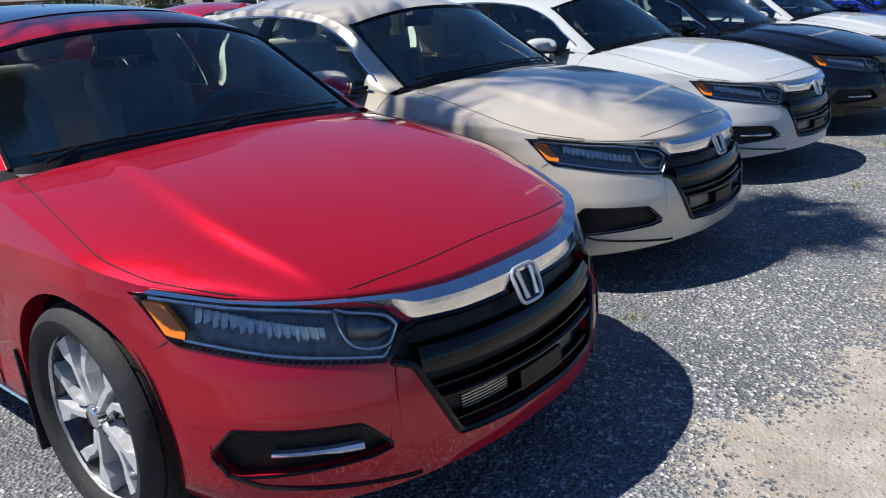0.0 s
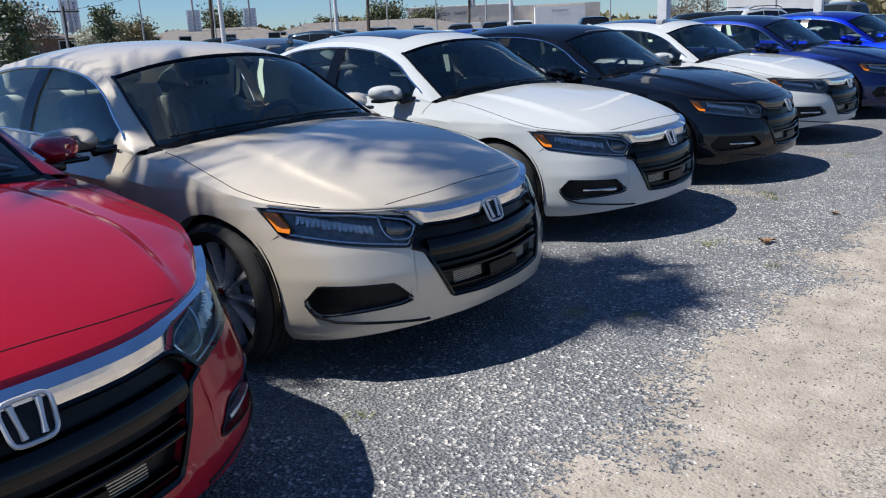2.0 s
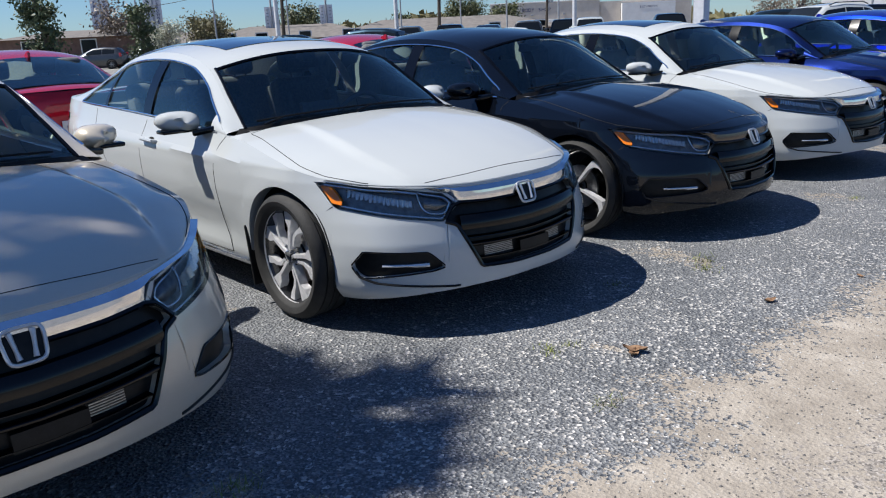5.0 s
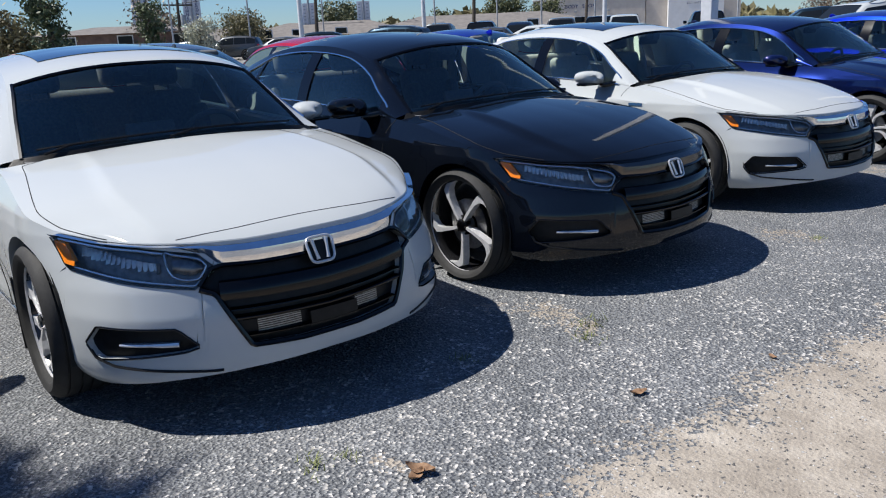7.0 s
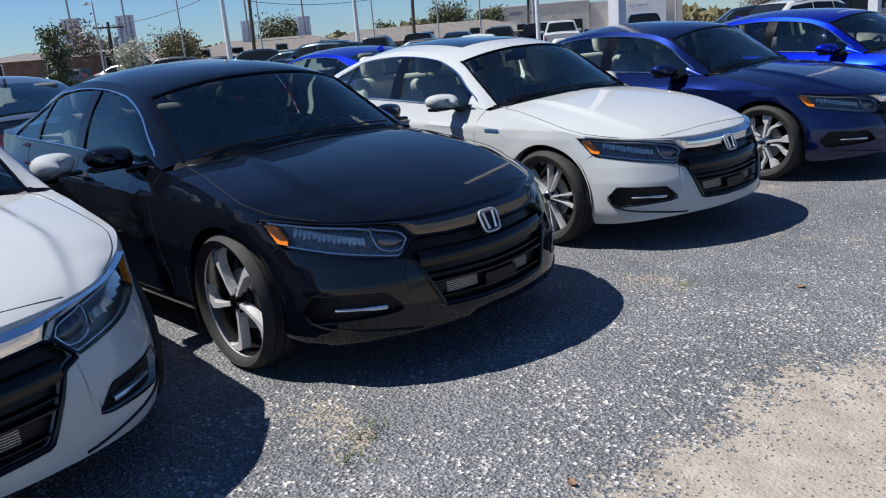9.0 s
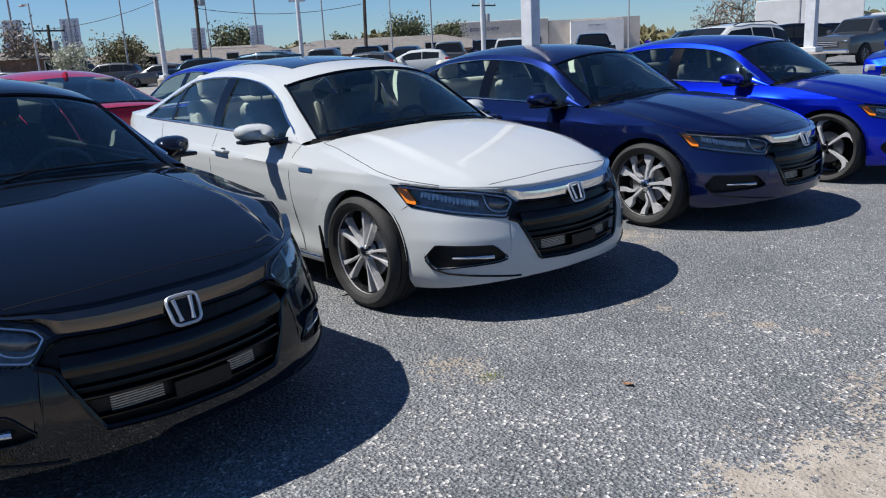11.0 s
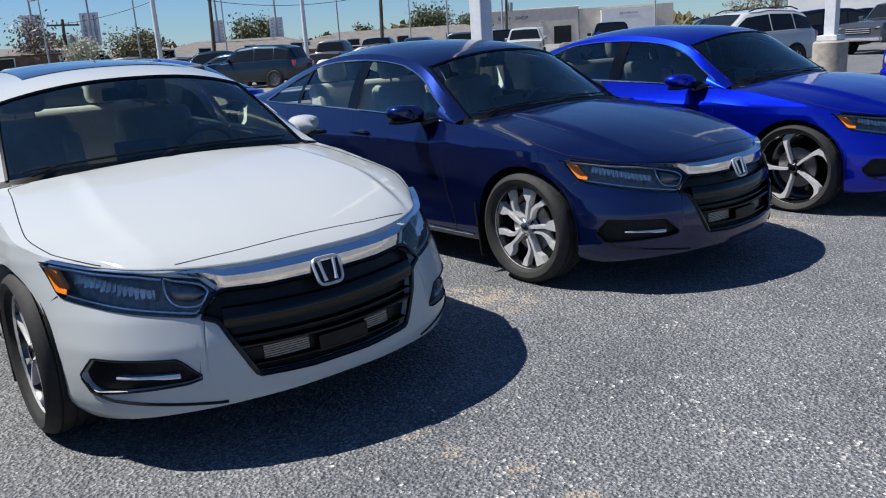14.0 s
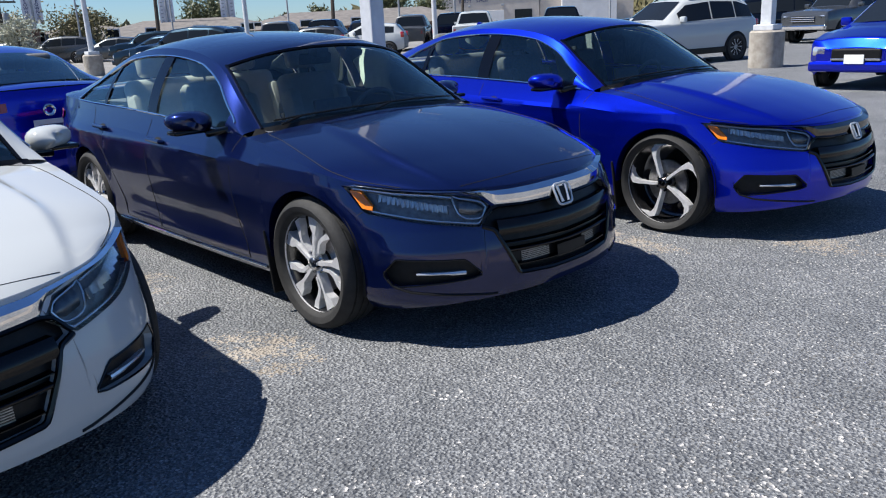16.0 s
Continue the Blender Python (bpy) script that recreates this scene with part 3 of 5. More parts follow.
    for n, (x0, x1) in enumerate(((PANES[0][1], PANES[1][0]), (PANES[1][1], PANES[2][0]))):
        q = np.linspace(x0 + 0.004, x1 - 0.004, 4)
        PP("pillar_cover", f"pillar{n}", lambda q=q: sheet(side_grid(q, V0 + (window_top(q) - V0)[:, None] * np.linspace(0, 1, 8)[None], 0.003)), GLOSS_BLACK)
    # cowl and wipers
    def cowl():
        w = np.linspace(-1, 1, 31)
        a = hood_grid()[-1]
        a = np.stack([np.interp(w, np.linspace(-1, 1, len(a)), a[:, k]) for k in range(3)], -1)
        b = top_grid(np.array([-0.602]), w)[0]
        return sheet(np.stack([a - [0, 0, 0.012], (a + b) / 2 - [0, 0, 0.02], b + [0.0, 0, 0.004]]))
    P("cowl", "cowl", cowl, BLACK_PLASTIC)
    def wiper(y0, y1):
        w = np.linspace(y0, y1, 14)
        base = top_grid(np.array([-0.63]), w)[0] + [0.012, 0, 0.010]
        arm = tube([base[0] + [0.05, 0.02, -0.02], base[3], base[8]], 0.006)
        return join(tube(base, 0.0055), arm)
    P("wiper", "wiper_r", lambda: wiper(-0.88, -0.05), BLACK_PLASTIC)
    P("wiper", "wiper_l", lambda: wiper(-0.15, 0.82), BLACK_PLASTIC)
    if sunroof:
        P("sunroof", "sunroof", lambda: turned(sheet(top_grid(np.linspace(-1.32, -2.2, 24), np.linspace(-0.72, 0.72, 21)) + np.array([0, 0, 0.004]))), ROOF_GLASS, label="dark glass sunroof panel")
    P("antenna_fin", "fin", lambda: moved(plate([(0.09, 0), (-0.06, 0), (-0.05, 0.05), (-0.02, 0.06)], -0.012, 0.012), pose(-2.62, 0, 1.375, 0, -8, 0)), skin)
    # front end
    bar = P("grille_bar", "bar", lambda: both(bar_faces()), bright, label="chrome bar across the nose")
    grille = P("grille", "grille_back", lambda: both(strip(GRILLE_TOP, GRILLE_LOW, -0.035, 0, 0.505, 40, 10, 0.0)), BLACK_PLASTIC, label="gloss black front grille")
    P("grille_frame", "grille_frame", lambda: both(join(tube(band(np.linspace(0, 0.505, 40), line(GRILLE_LOW, np.linspace(0, 0.505, 40)), 0.0), 0.011, 6), tube(band(np.linspace(0, 0.505, 30), line(GRILLE_TOP, np.linspace(0, 0.505, 30)), 0.0), 0.01, 6))), GLOSS_BLACK, grille)
    for n, (z0, z1, o, am) in enumerate(((0.50, 0.565, 0.004, 0.43), (0.452, 0.462, -0.012, 0.40), (0.415, 0.432, -0.004, 0.385), (0.345, 0.356, -0.01, 0.34))):
        P("slat", f"slat{n}", lambda z0=z0, z1=z1, o=o, am=am: both(strip([(0, z1), (am, z1 + 0.012)], [(0, z0), (am, z0 + 0.012)], o, 0, am, 30, 4, 0.03, 0.008)), GLOSS_BLACK, grille)
    for n, (s0, s1) in enumerate(((-0.3, -0.12), (0.14, 0.26))):
        P("radiator", f"radiator{n}", lambda s0=s0, s1=s1: join(*[strip([(0.05, z + 0.004), (0.31, z + 0.004)], [(0.05, z), (0.31, z)], -0.03, s0, s1, 8, 2, 0.01) for z in np.linspace(0.365, 0.408, 6)]), STEEL, grille)
    P("plate_holder", "holder", lambda: strip([(0, 0.405), (0.2, 0.405)], [(0, 0.345), (0.2, 0.345)], -0.004, -0.09, 0.13, 8, 3, 0.03), BLACK_PLASTIC, grille)
    def emblem_frame():
        th = np.linspace(0, 2 * np.pi, 40, endpoint=False)
        c, s = np.cos(th), np.sin(th)
        r = (np.abs(c) ** 5 + np.abs(s) ** 5) ** -0.2
        aa, zz = 0.058 * r * c * (1 + 0.10 * s), 0.637 + 0.047 * r * s
        return tube(band(aa, zz, 0.026), 0.0062, 6, True)
    em = P("emblem", "emblem_back", lambda: strip([(0, 0.68), (0.06, 0.68)], [(0, 0.594), (0.06, 0.594)], 0.022, -0.054, 0.054, 8, 4, 0.02), BLACK_PLASTIC, label="chrome emblem on a black field")
    P("emblem_frame", "emblem_frame", emblem_frame, SATIN_SILVER, em)
    P("emblem_bar", "emblem_bar", lambda: both(tube(band(np.linspace(0.024, 0.034, 4), np.linspace(0.602, 0.675, 4), 0.027), [0.009, 0.0065, 0.007, 0.009], 6)), SATIN_SILVER, em)
    for s, side in ((1, "l"), (-1, "r")):
        fl = (lambda q: q) if s > 0 else flip
        lamp_ = P("headlight", f"head_{side}", lambda: fl(strip(HEAD_TOP, HEAD_LOW, -0.03, None, None, 40, 8, -0.034)), HOUSING, label="led headlight with amber corner")
        P("lens", f"lens_{side}", lambda: fl(strip(HEAD_TOP, HEAD_LOW, 0.004, None, None, 40, 6, 0.0, 0.004)), LENS, lamp_)
        P("turn_signal", f"amber_{side}", lambda: fl(strip([(1.05, 0.664), (1.125, 0.728), (1.178, 0.735)], [(1.05, 0.648), (1.105, 0.655), (1.178, 0.728)], 0.007, None, None, 10, 4, 0.015)), AMBER, lamp_)
        def leds():
            out = []
            for i in range(15):
                a0 = 0.655 + 0.0265 * i
                zc = 0.642 + 0.060 * (a0 - 0.66) / 0.4
                h = (0.020, 0.013, 0.017)[i % 3]
                g = band(np.array([[a0, a0], [a0 + 0.008, a0 + 0.012], [a0 + 0.0235, a0 + 0.0275]]), np.array([[zc - h, zc + 0.016], [zc - h, zc + 0.02], [zc - h + 0.004, zc + 0.018]]), np.array([[-0.022, -0.02], [-0.006, -0.004], [-0.024, -0.016]]))
                out.append(sheet(g))
            return fl(join(*out))
        P("led_row", f"leds_{side}", leds, REFLECTOR, lamp_)
        def light_pipe():
            aa = np.linspace(0.48, 1.06, 40)
            low = tube(band(aa, line(HEAD_LOW, aa) + 0.012, -0.006), 0.005, 6)
            o = np.array([(0.47, 0.64), (0.5, 0.665), (0.60, 0.685), (0.635, 0.69), (0.60, 0.61), (0.51, 0.595), (0.475, 0.63), (0.47, 0.64)])
            q, _ = spline(o, 40)
            up = tube(band(np.linspace(0.64, 1.17, 30), line(HEAD_TOP, np.linspace(0.64, 1.17, 30)) - 0.012, -0.004), 0.006, 6)
            return fl(join(low, tube(band(q[:, 0], q[:, 1], -0.008), 0.0045, 6), up))
        P("projector", f"proj_{side}", lambda: fl(strip([(0.485, 0.645), (0.53, 0.672), (0.605, 0.684)], [(0.485, 0.618), (0.53, 0.604), (0.605, 0.618)], -0.024, None, None, 12, 6, 0.004, 0.014)), ALLOY_GREY, lamp_)
        P("light_pipe", f"pipe_{side}", light_pipe, REFLECTOR, lamp_)
        fog = P("fog_recess", f"fog_{side}", lambda: fl(strip(FOG_TOP, FOG_LOW, -0.03, None, None, 24, 6, 0.0)), BLACK_PLASTIC, label="black lower bumper recess")
        P("recess_rim", f"fogrim_{side}", lambda: fl(tube(np.vstack([band(np.linspace(0.528, 0.985, 24), line(FOG_TOP, np.linspace(0.528, 0.985, 24)), 0.002), band(np.linspace(0.985, 0.528, 24), line(FOG_LOW, np.linspace(0.985, 0.528, 24)), 0.0)]), 0.004, 6, True)), GLOSS_BLACK, fog)
        if lamp == "led":
            P("fog_lamp", f"foglamp_{side}", lambda: fl(strip([(0.5, 0.371), (0.85, 0.371)], [(0.5, 0.352), (0.66, 0.355), (0.70, 0.360), (0.85, 0.362)], -0.006, 0.60, 0.83, 16, 3, 0.02, 0.003)), REFLECTOR, fog, label="slim led fog lamp")
        P("bumper_lip", f"lip_{side}", lambda: fl(tube(band(np.linspace(0.45, 0.965, 30), np.interp(np.linspace(0.45, 0.965, 30), [0.45, 0.485, 0.86, 0.953, 0.965], [0.243, 0.244, 0.283, 0.312, 0.34]), 0.001), 0.006, 6)), BLACK_PLASTIC)
        # mirror
        mir = P("mirror", f"mirror_{side}", lambda: fl(mirror_shell()), skin if cap is None else cap, label="door mirror")
        P("mirror_foot", f"mfoot_{side}", lambda: fl(join(moved(block(-0.05, -0.14, -0.035, 0.04, 0.05, 0.0, 0.012), pose(-0.83, 0.90, 0.955, -8, 0, 25)), moved(block(-0.06, -0.09, -0.012, 0.05, 0.11, 0.012, 0.01), pose(-0.93, 0.99, 0.945)))), GLOSS_BLACK, mir)
        for n, (x0, z0) in enumerate(((-1.58, 0.835), (-2.50, 0.865))):
            h = P("door_handle", f"handle{n}_{side}", lambda x0=x0, z0=z0: fl(join(tube(on_side([(x0 + 0.10, z0), (x0 + 0.09, z0 + 0.004), (x0 - 0.09, z0 + 0.010), (x0 - 0.11, z0 + 0.008)], [0.006, 0.032, 0.034, 0.008]) , [0.01, 0.014, 0.014, 0.01], 8))), skin if handle is None else handle)
            P("handle_cup", f"cup{n}_{side}", lambda x0=x0, z0=z0: fl(lathe_cup(x0, z0)), VOID, h)
        P("sill_trim", f"sill_{side}", lambda: fl(tube(on_side([(x_, 0.232 + 0.01 * (-x_ - 0.45) / 2) for x_ in np.linspace(-0.45, -2.4, 20)], 0.006), 0.008, 6)), CHROME if not sport else GLOSS_BLACK)
        if flaps:
            P("mud_flap", f"flap_{side}", lambda: fl(moved(block(-0.008, -0.11, -0.22, 0.008, 0.05, 0.12, 0.006), pose(-0.385, 0.865, 0.33, 0, -8, 0))), BLACK_PLASTIC)
            P("mud_flap", f"flap2_{side}", lambda: fl(moved(block(-0.008, -0.11, -0.18, 0.008, 0.05, 0.1, 0.006), pose(-2.83 - 0.385, 0.85, 0.33, 0, -8, 0))), BLACK_PLASTIC)
        if hybrid:
            P("badge", f"badge_{side}", lambda: fl(sheet(np.stack([on_side([(x_, 0.775), (x_, 0.797)], 0.006) for x_ in np.linspace(-0.42, -0.56, 6)]))), material("hybrid_badge_blue", (0.1, 0.25, 0.5), 0.2, 0.7), label="small blue chrome fender badge")
        P("tail_light", f"tail_{side}", lambda: fl(strip([(LENGTH - 1.1, 0.93), (LENGTH - 0.35, 0.95)], [(LENGTH - 1.1, 0.88), (LENGTH - 0.8, 0.83), (LENGTH - 0.35, 0.87)], 0.008, None, None, 24, 5, 0.02)), RED_LENS)
        for xa in AXLES:
            wheel(car, style, xa, s * 0.80, sport)
        P("seat", f"seat_{side}", lambda: moved(seat(), pose(-1.42, 0.37 * s, 0.32)), interior)
        P("head_rest", f"rest_{side}", lambda: moved(head_rest(), pose(-1.42, 0.37 * s, 0.32)), interior)
        P("head_rest", f"rear_rest_{side}", lambda: moved(head_rest(), pose(-2.30, 0.36 * s, 0.30)), interior)
    P("rear_bench", "bench", lambda: moved(seat(1.25, 0.55), pose(-2.30, 0, 0.32)), interior)
    P("dashboard", "dash", lambda: join(sheet(np.stack([np.stack([np.full(21, x_), np.linspace(-0.74, 0.74, 21), z_ + 0.03 * np.exp(-((np.linspace(-0.74, 0.74, 21) - 0.37) / 0.2) ** 2)], -1) for x_, z_ in ((-0.5, 0.93), (-0.7, 0.955), (-0.85, 0.945), (-0.92, 0.90), (-0.90, 0.7), (-0.86, 0.5))])), moved(block(-0.02, -0.15, 0, 0.02, 0.12, 0.13, 0.01), pose(-0.93, 0.0, 0.9, 0, -10, 0))), DASH)
    sw = P("steering_wheel", "steer", lambda: moved(join(tube([(0, 0.185 * math.cos(t), 0.185 * math.sin(t)) for t in np.linspace(0, 2 * math.pi, 32, endpoint=False)], 0.016, 8, True), block(-0.03, -0.17, -0.03, 0.0, 0.17, 0.03, 0.01), block(-0.035, -0.07, -0.08, 0.01, 0.07, 0.06, 0.02)), pose(-1.04, 0.37, 0.88, 0, 24, 0)), DASH)
    P("cabin_mirror", "cabin_mirror", lambda: moved(join(block(-0.015, -0.12, -0.035, 0.015, 0.12, 0.035, 0.012), block(-0.02, -0.05, 0.02, 0.09, 0.05, 0.09, 0.02)), pose(-1.12, 0, 1.27, 0, 10, 0)), DASH)
    P("cabin_floor", "tub", lambda: join(block(-3.4, -0.8, 0.25, -0.45, 0.8, 0.32), block(-3.42, -0.7, 0.9, -2.72, 0.7, 0.98, 0.02), block(-1.3, -0.1, 0.3, -0.85, 0.1, 0.62, 0.03)), DARK_CLOTH)
    P("headliner", "headliner", lambda: sheet(top_grid(np.linspace(X_HEAD - 0.02, X_BACK, 20), np.linspace(-0.97, 0.97, 17)) - np.array([0, 0, 0.03])), CREAM if interior is CREAM else DARK_CLOTH)
    P("underbody", "under", lambda: join(block(-3.75, -0.55, 0.2, 0.68, 0.55, 0.26), block(-2.4, -0.82, 0.19, -0.45, 0.82, 0.25), block(0.2, -0.45, 0.2, 0.66, 0.45, 0.6), *[block(xa - 0.42, sy * 0.56 - 0.02, 0.2, xa + 0.42, sy * 0.56 + 0.02, 0.8) for xa in AXLES for sy in (-1, 1)]), VOID)
    for n, xa in enumerate(AXLES):
        th = np.linspace(-0.25, np.pi + 0.25, 24)
        g = np.stack([np.stack([xa + (ARCH_R + 0.012) * np.cos(th), np.full(24, y_), WHEEL_Z + (ARCH_R + 0.012) * np.sin(th)], -1) for y_ in (0.55, 0.87)])
        PP("wheel_liner", f"liner{n}", lambda g=g: sheet(g), VOID)
    return car


def bar_faces():
    """The nose bar: an upright face below, and above it a face that leans back to the sky."""
    a = np.linspace(0, 1.165, 60)
    mid = [(q, float(line(BAR_LOW, q) + 0.64 * (line(BAR_TOP, q) - line(BAR_LOW, q)))) for q in a]
    low = strip(mid, BAR_LOW, 0.004, 0, 1.165, 70, 6, 0.03, 0.0, ((0, 0.10, 1.0), (-0.003, 0.0, 0.0225)))
    high = strip(BAR_TOP, mid, 0.004, 0, 1.165, 70, 6, 0.0, 0.0, ((0, 1.0), (0.0225, -0.022)))
    return join(low, high)


def mirror_shell():
    """A rounded mirror housing on the car's left."""
    th = np.linspace(0, 2 * np.pi, 20, endpoint=False)
    rings = []
    for u, r in ((0.012, 0.02), (0.008, 0.5), (0.0, 0.86), (0.012, 0.97), (0.045, 1.0), (0.085, 0.93), (0.115, 0.74), (0.136, 0.45), (0.145, 0.02)):
        c, s = np.cos(th), np.sin(th)
        k = (np.abs(c) ** 2.6 + np.abs(s) ** 2.6) ** (-1 / 2.6)
        rings.append(np.stack([np.full(20, -1.0 + u) - 0.03 * c * k, 0.98 + 0.115 * r * c * k, 0.995 + 0.060 * r * s * k * (1 - 0.12 * c) + 0.006 * c], -1))
    return sheet(np.transpose(np.array(rings), (1, 0, 2)), True)


def lathe_cup(x0, z0):
    th = np.linspace(0, 2 * np.pi, 16, endpoint=False)
    q = np.stack([x0 + 0.05 * np.cos(th), z0 + 0.024 * np.sin(th)], -1)
    ring = on_side(q, 0.0035)
    mid = on_side([(x0, z0)], 0.0035)
    return [*ring.tolist(), *mid.tolist()], [(i, (i + 1) % 16, 16) for i in range(16)]

# ---- ground ----
def asphalt():
    m = material("weathered_asphalt", (0.07, 0.07, 0.075), 0.85)
    b = m.node_tree.nodes["Principled BSDF"]
    co = place(m)
    def noise_at(scale, detail=4.0, rough=0.6):
        n = node(m, "ShaderNodeTexNoise", Scale=scale, Detail=detail, Roughness=rough)
        wire(m, co, n.inputs["Vector"])
        return n.outputs[0]
    def math_(op, a, c):
        n = m.node_tree.nodes.new("ShaderNodeMath")
        n.operation = op
        for k, v in enumerate((a, c)):
            if isinstance(v, (int, float)):
                n.inputs[k].default_value = v
            else:
                wire(m, v, n.inputs[k])
        return n.outputs[0]
    def mix(fac, a, c):
        n = m.node_tree.nodes.new("ShaderNodeMix")
        n.data_type = "RGBA"
        wire(m, fac, n.inputs["Factor"])
        for k, v in ((6, a), (7, c)):
            if isinstance(v, tuple):
                n.inputs[k].default_value = (*v, 1)
            else:
                wire(m, v, n.inputs[k])
        return n.outputs[2]
    split = m.node_tree.nodes.new("ShaderNodeSeparateXYZ")
    wire(m, co, split.inputs[0])
    X, Y = split.outputs[0], split.outputs[1]
    cell = node(m, "ShaderNodeTexVoronoi", Scale=68.0)
    wire(m, co, cell.inputs["Vector"])
    cell2 = node(m, "ShaderNodeTexVoronoi", Scale=125.0)
    wire(m, co, cell2.inputs["Vector"])
    shade = m.node_tree.nodes.new("ShaderNodeSeparateColor")
    wire(m, cell.outputs["Color"], shade.inputs[0])
    shade2 = m.node_tree.nodes.new("ShaderNodeSeparateColor")
    wire(m, cell2.outputs["Color"], shade2.inputs[0])
    tar = ramp(m, noise_at(1.3, 6.0), [(0.3, (0.125, 0.131, 0.138)), (0.7, (0.205, 0.209, 0.215))])
    grit = ramp(m, shade2.outputs[0], [(0.0, (0.46, 0.47, 0.5)), (0.6, (0.9, 0.9, 0.9)), (1.0, (1.7, 1.69, 1.65))])
    mul = m.node_tree.nodes.new("ShaderNodeMix")
    mul.data_type, mul.blend_type = "RGBA", "MULTIPLY"
    mul.inputs["Factor"].default_value = 1.0
    wire(m, tar, mul.inputs[6])
    wire(m, grit, mul.inputs[7])
    # pale chips of stone where the binder has worn away
    worn = math_("ADD", math_("MULTIPLY", noise_at(2.2, 6.0, 0.75), 1.2), math_("MULTIPLY", noise_at(11.0, 3.0), 0.45))
    wear_x = math_("MULTIPLY", math_("SUBTRACT", X, 1.1), 0.10)
    chance = math_("SUBTRACT", math_("ADD", math_("SUBTRACT", worn, 0.725), wear_x), math_("MULTIPLY", math_("MAXIMUM", math_("SUBTRACT", Y, 1.0), 0.0), 0.035))
    chip = math_("GREATER_THAN", math_("MULTIPLY", chance, 0.85), shade.outputs[0])
    body = mix(chip, mul.outputs[2], ramp(m, shade.outputs[1], [(0, (0.27, 0.262, 0.25)), (1, (0.60, 0.575, 0.545))]))
    # drifted sand along the outer side of the lane
    edge = math_("ADD", 1.98, math_("MULTIPLY", math_("MAXIMUM", math_("SUBTRACT", Y, 1.8), 0.0), 0.17))
    far = math_("SUBTRACT", X, edge)
    ragged = math_("ADD", math_("MULTIPLY", math_("SUBTRACT", noise_at(1.6, 6.0, 0.65), 0.5), 1.5), math_("MULTIPLY", math_("SUBTRACT", noise_at(9.0, 5.0, 0.7), 0.5), 0.7))
    depth = math_("ADD", far, ragged)
    thick = math_("MULTIPLY", math_("ADD", depth, 0.12), 2.6)
    sand_on = math_("GREATER_THAN", thick, math_("ADD", math_("MULTIPLY", shade.outputs[2], 0.75), math_("MULTIPLY", shade2.outputs[1], 0.25)))
    sand = ramp(m, noise_at(4.0, 8.0, 0.75), [(0.3, (0.22, 0.188, 0.152)), (0.55, (0.34, 0.298, 0.248)), (0.75, (0.46, 0.415, 0.358))])
    grain = ramp(m, noise_at(240.0, 2.0), [(0.35, (0.72, 0.72, 0.72)), (0.65, (1.2, 1.2, 1.2))])
    mul2 = m.node_tree.nodes.new("ShaderNodeMix")
    mul2.data_type, mul2.blend_type = "RGBA", "MULTIPLY"
    mul2.inputs["Factor"].default_value = 1.0
    wire(m, sand, mul2.inputs[6])
    wire(m, grain, mul2.inputs[7])
    # gravel bared again past the drift
    outer = math_("GREATER_THAN", math_("ADD", math_("SUBTRACT", X, 2.55), math_("MULTIPLY", math_("SUBTRACT", noise_at(1.1, 6.0, 0.7), 0.5), 1.8)), math_("MULTIPLY", shade.outputs[1], 0.7))
    sand2 = mix(outer, mul2.outputs[2], ramp(m, shade2.outputs[2], [(0, (0.13, 0.115, 0.10)), (1, (0.38, 0.34, 0.30))]))
    # the lane beyond is plain asphalt again
    lane = math_("GREATER_THAN", math_("ADD", math_("SUBTRACT", X, 5.5), math_("MULTIPLY", noise_at(0.8, 5.0), 1.5)), 0.0)
    sand2 = mix(lane, sand2, mul.outputs[2])
    body = mix(sand_on, body, sand2)
    # sandy patches between the cars and along cracks
    spots = None
    for sx, sy, r in ((1.25, -1.95, 0.22), (1.05, 1.28, 0.25), (0.55, 1.2, 0.2), (1.45, -0.15, 0.12), (0.9, 3.55, 0.35), (0.45, 8.75, 0.55), (1.4, 9.4, 0.45), (-1.5, 6.2, 0.6), (0.1, 6.2, 0.5), (-0.5, 1.2, 0.4), (-0.6, 3.5, 0.45), (-0.6, -1.2, 0.4), (0.8, 1.35, 0.3), (1.0, 4.87, 0.14), (1.25, 4.9, 0.14), (1.5, 4.95, 0.14), (1.75, 4.97, 0.14), (1.98, 5.01, 0.14)):
        d = math_("ADD", math_("POWER", math_("SUBTRACT", X, sx), 2.0), math_("POWER", math_("MULTIPLY", math_("SUBTRACT", Y, sy), 1.6), 2.0))
        g = math_("SUBTRACT", 1.0, math_("DIVIDE", d, r * r))
        spots = g if spots is None else math_("MAXIMUM", spots, g)
    dusty = math_("GREATER_THAN", math_("ADD", math_("MULTIPLY", spots, 0.55), math_("MULTIPLY", math_("SUBTRACT", noise_at(7.0, 6.0, 0.75), 0.5), 2.0)), math_("ADD", 0.25, math_("MULTIPLY", shade.outputs[1], 0.5)))
    body = mix(dusty, body, mul2.outputs[2])
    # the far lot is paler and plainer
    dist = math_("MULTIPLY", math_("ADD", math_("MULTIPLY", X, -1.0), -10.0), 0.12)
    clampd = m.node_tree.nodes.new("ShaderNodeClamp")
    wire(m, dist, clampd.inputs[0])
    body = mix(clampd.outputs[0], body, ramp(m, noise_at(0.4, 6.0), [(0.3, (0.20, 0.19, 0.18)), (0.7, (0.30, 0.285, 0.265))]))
    wire(m, body, b.inputs["Base Color"])
    high = math_("ADD", math_("MULTIPLY", cell.outputs["Distance"], 1.2), math_("MULTIPLY", noise_at(3.0), 0.6))
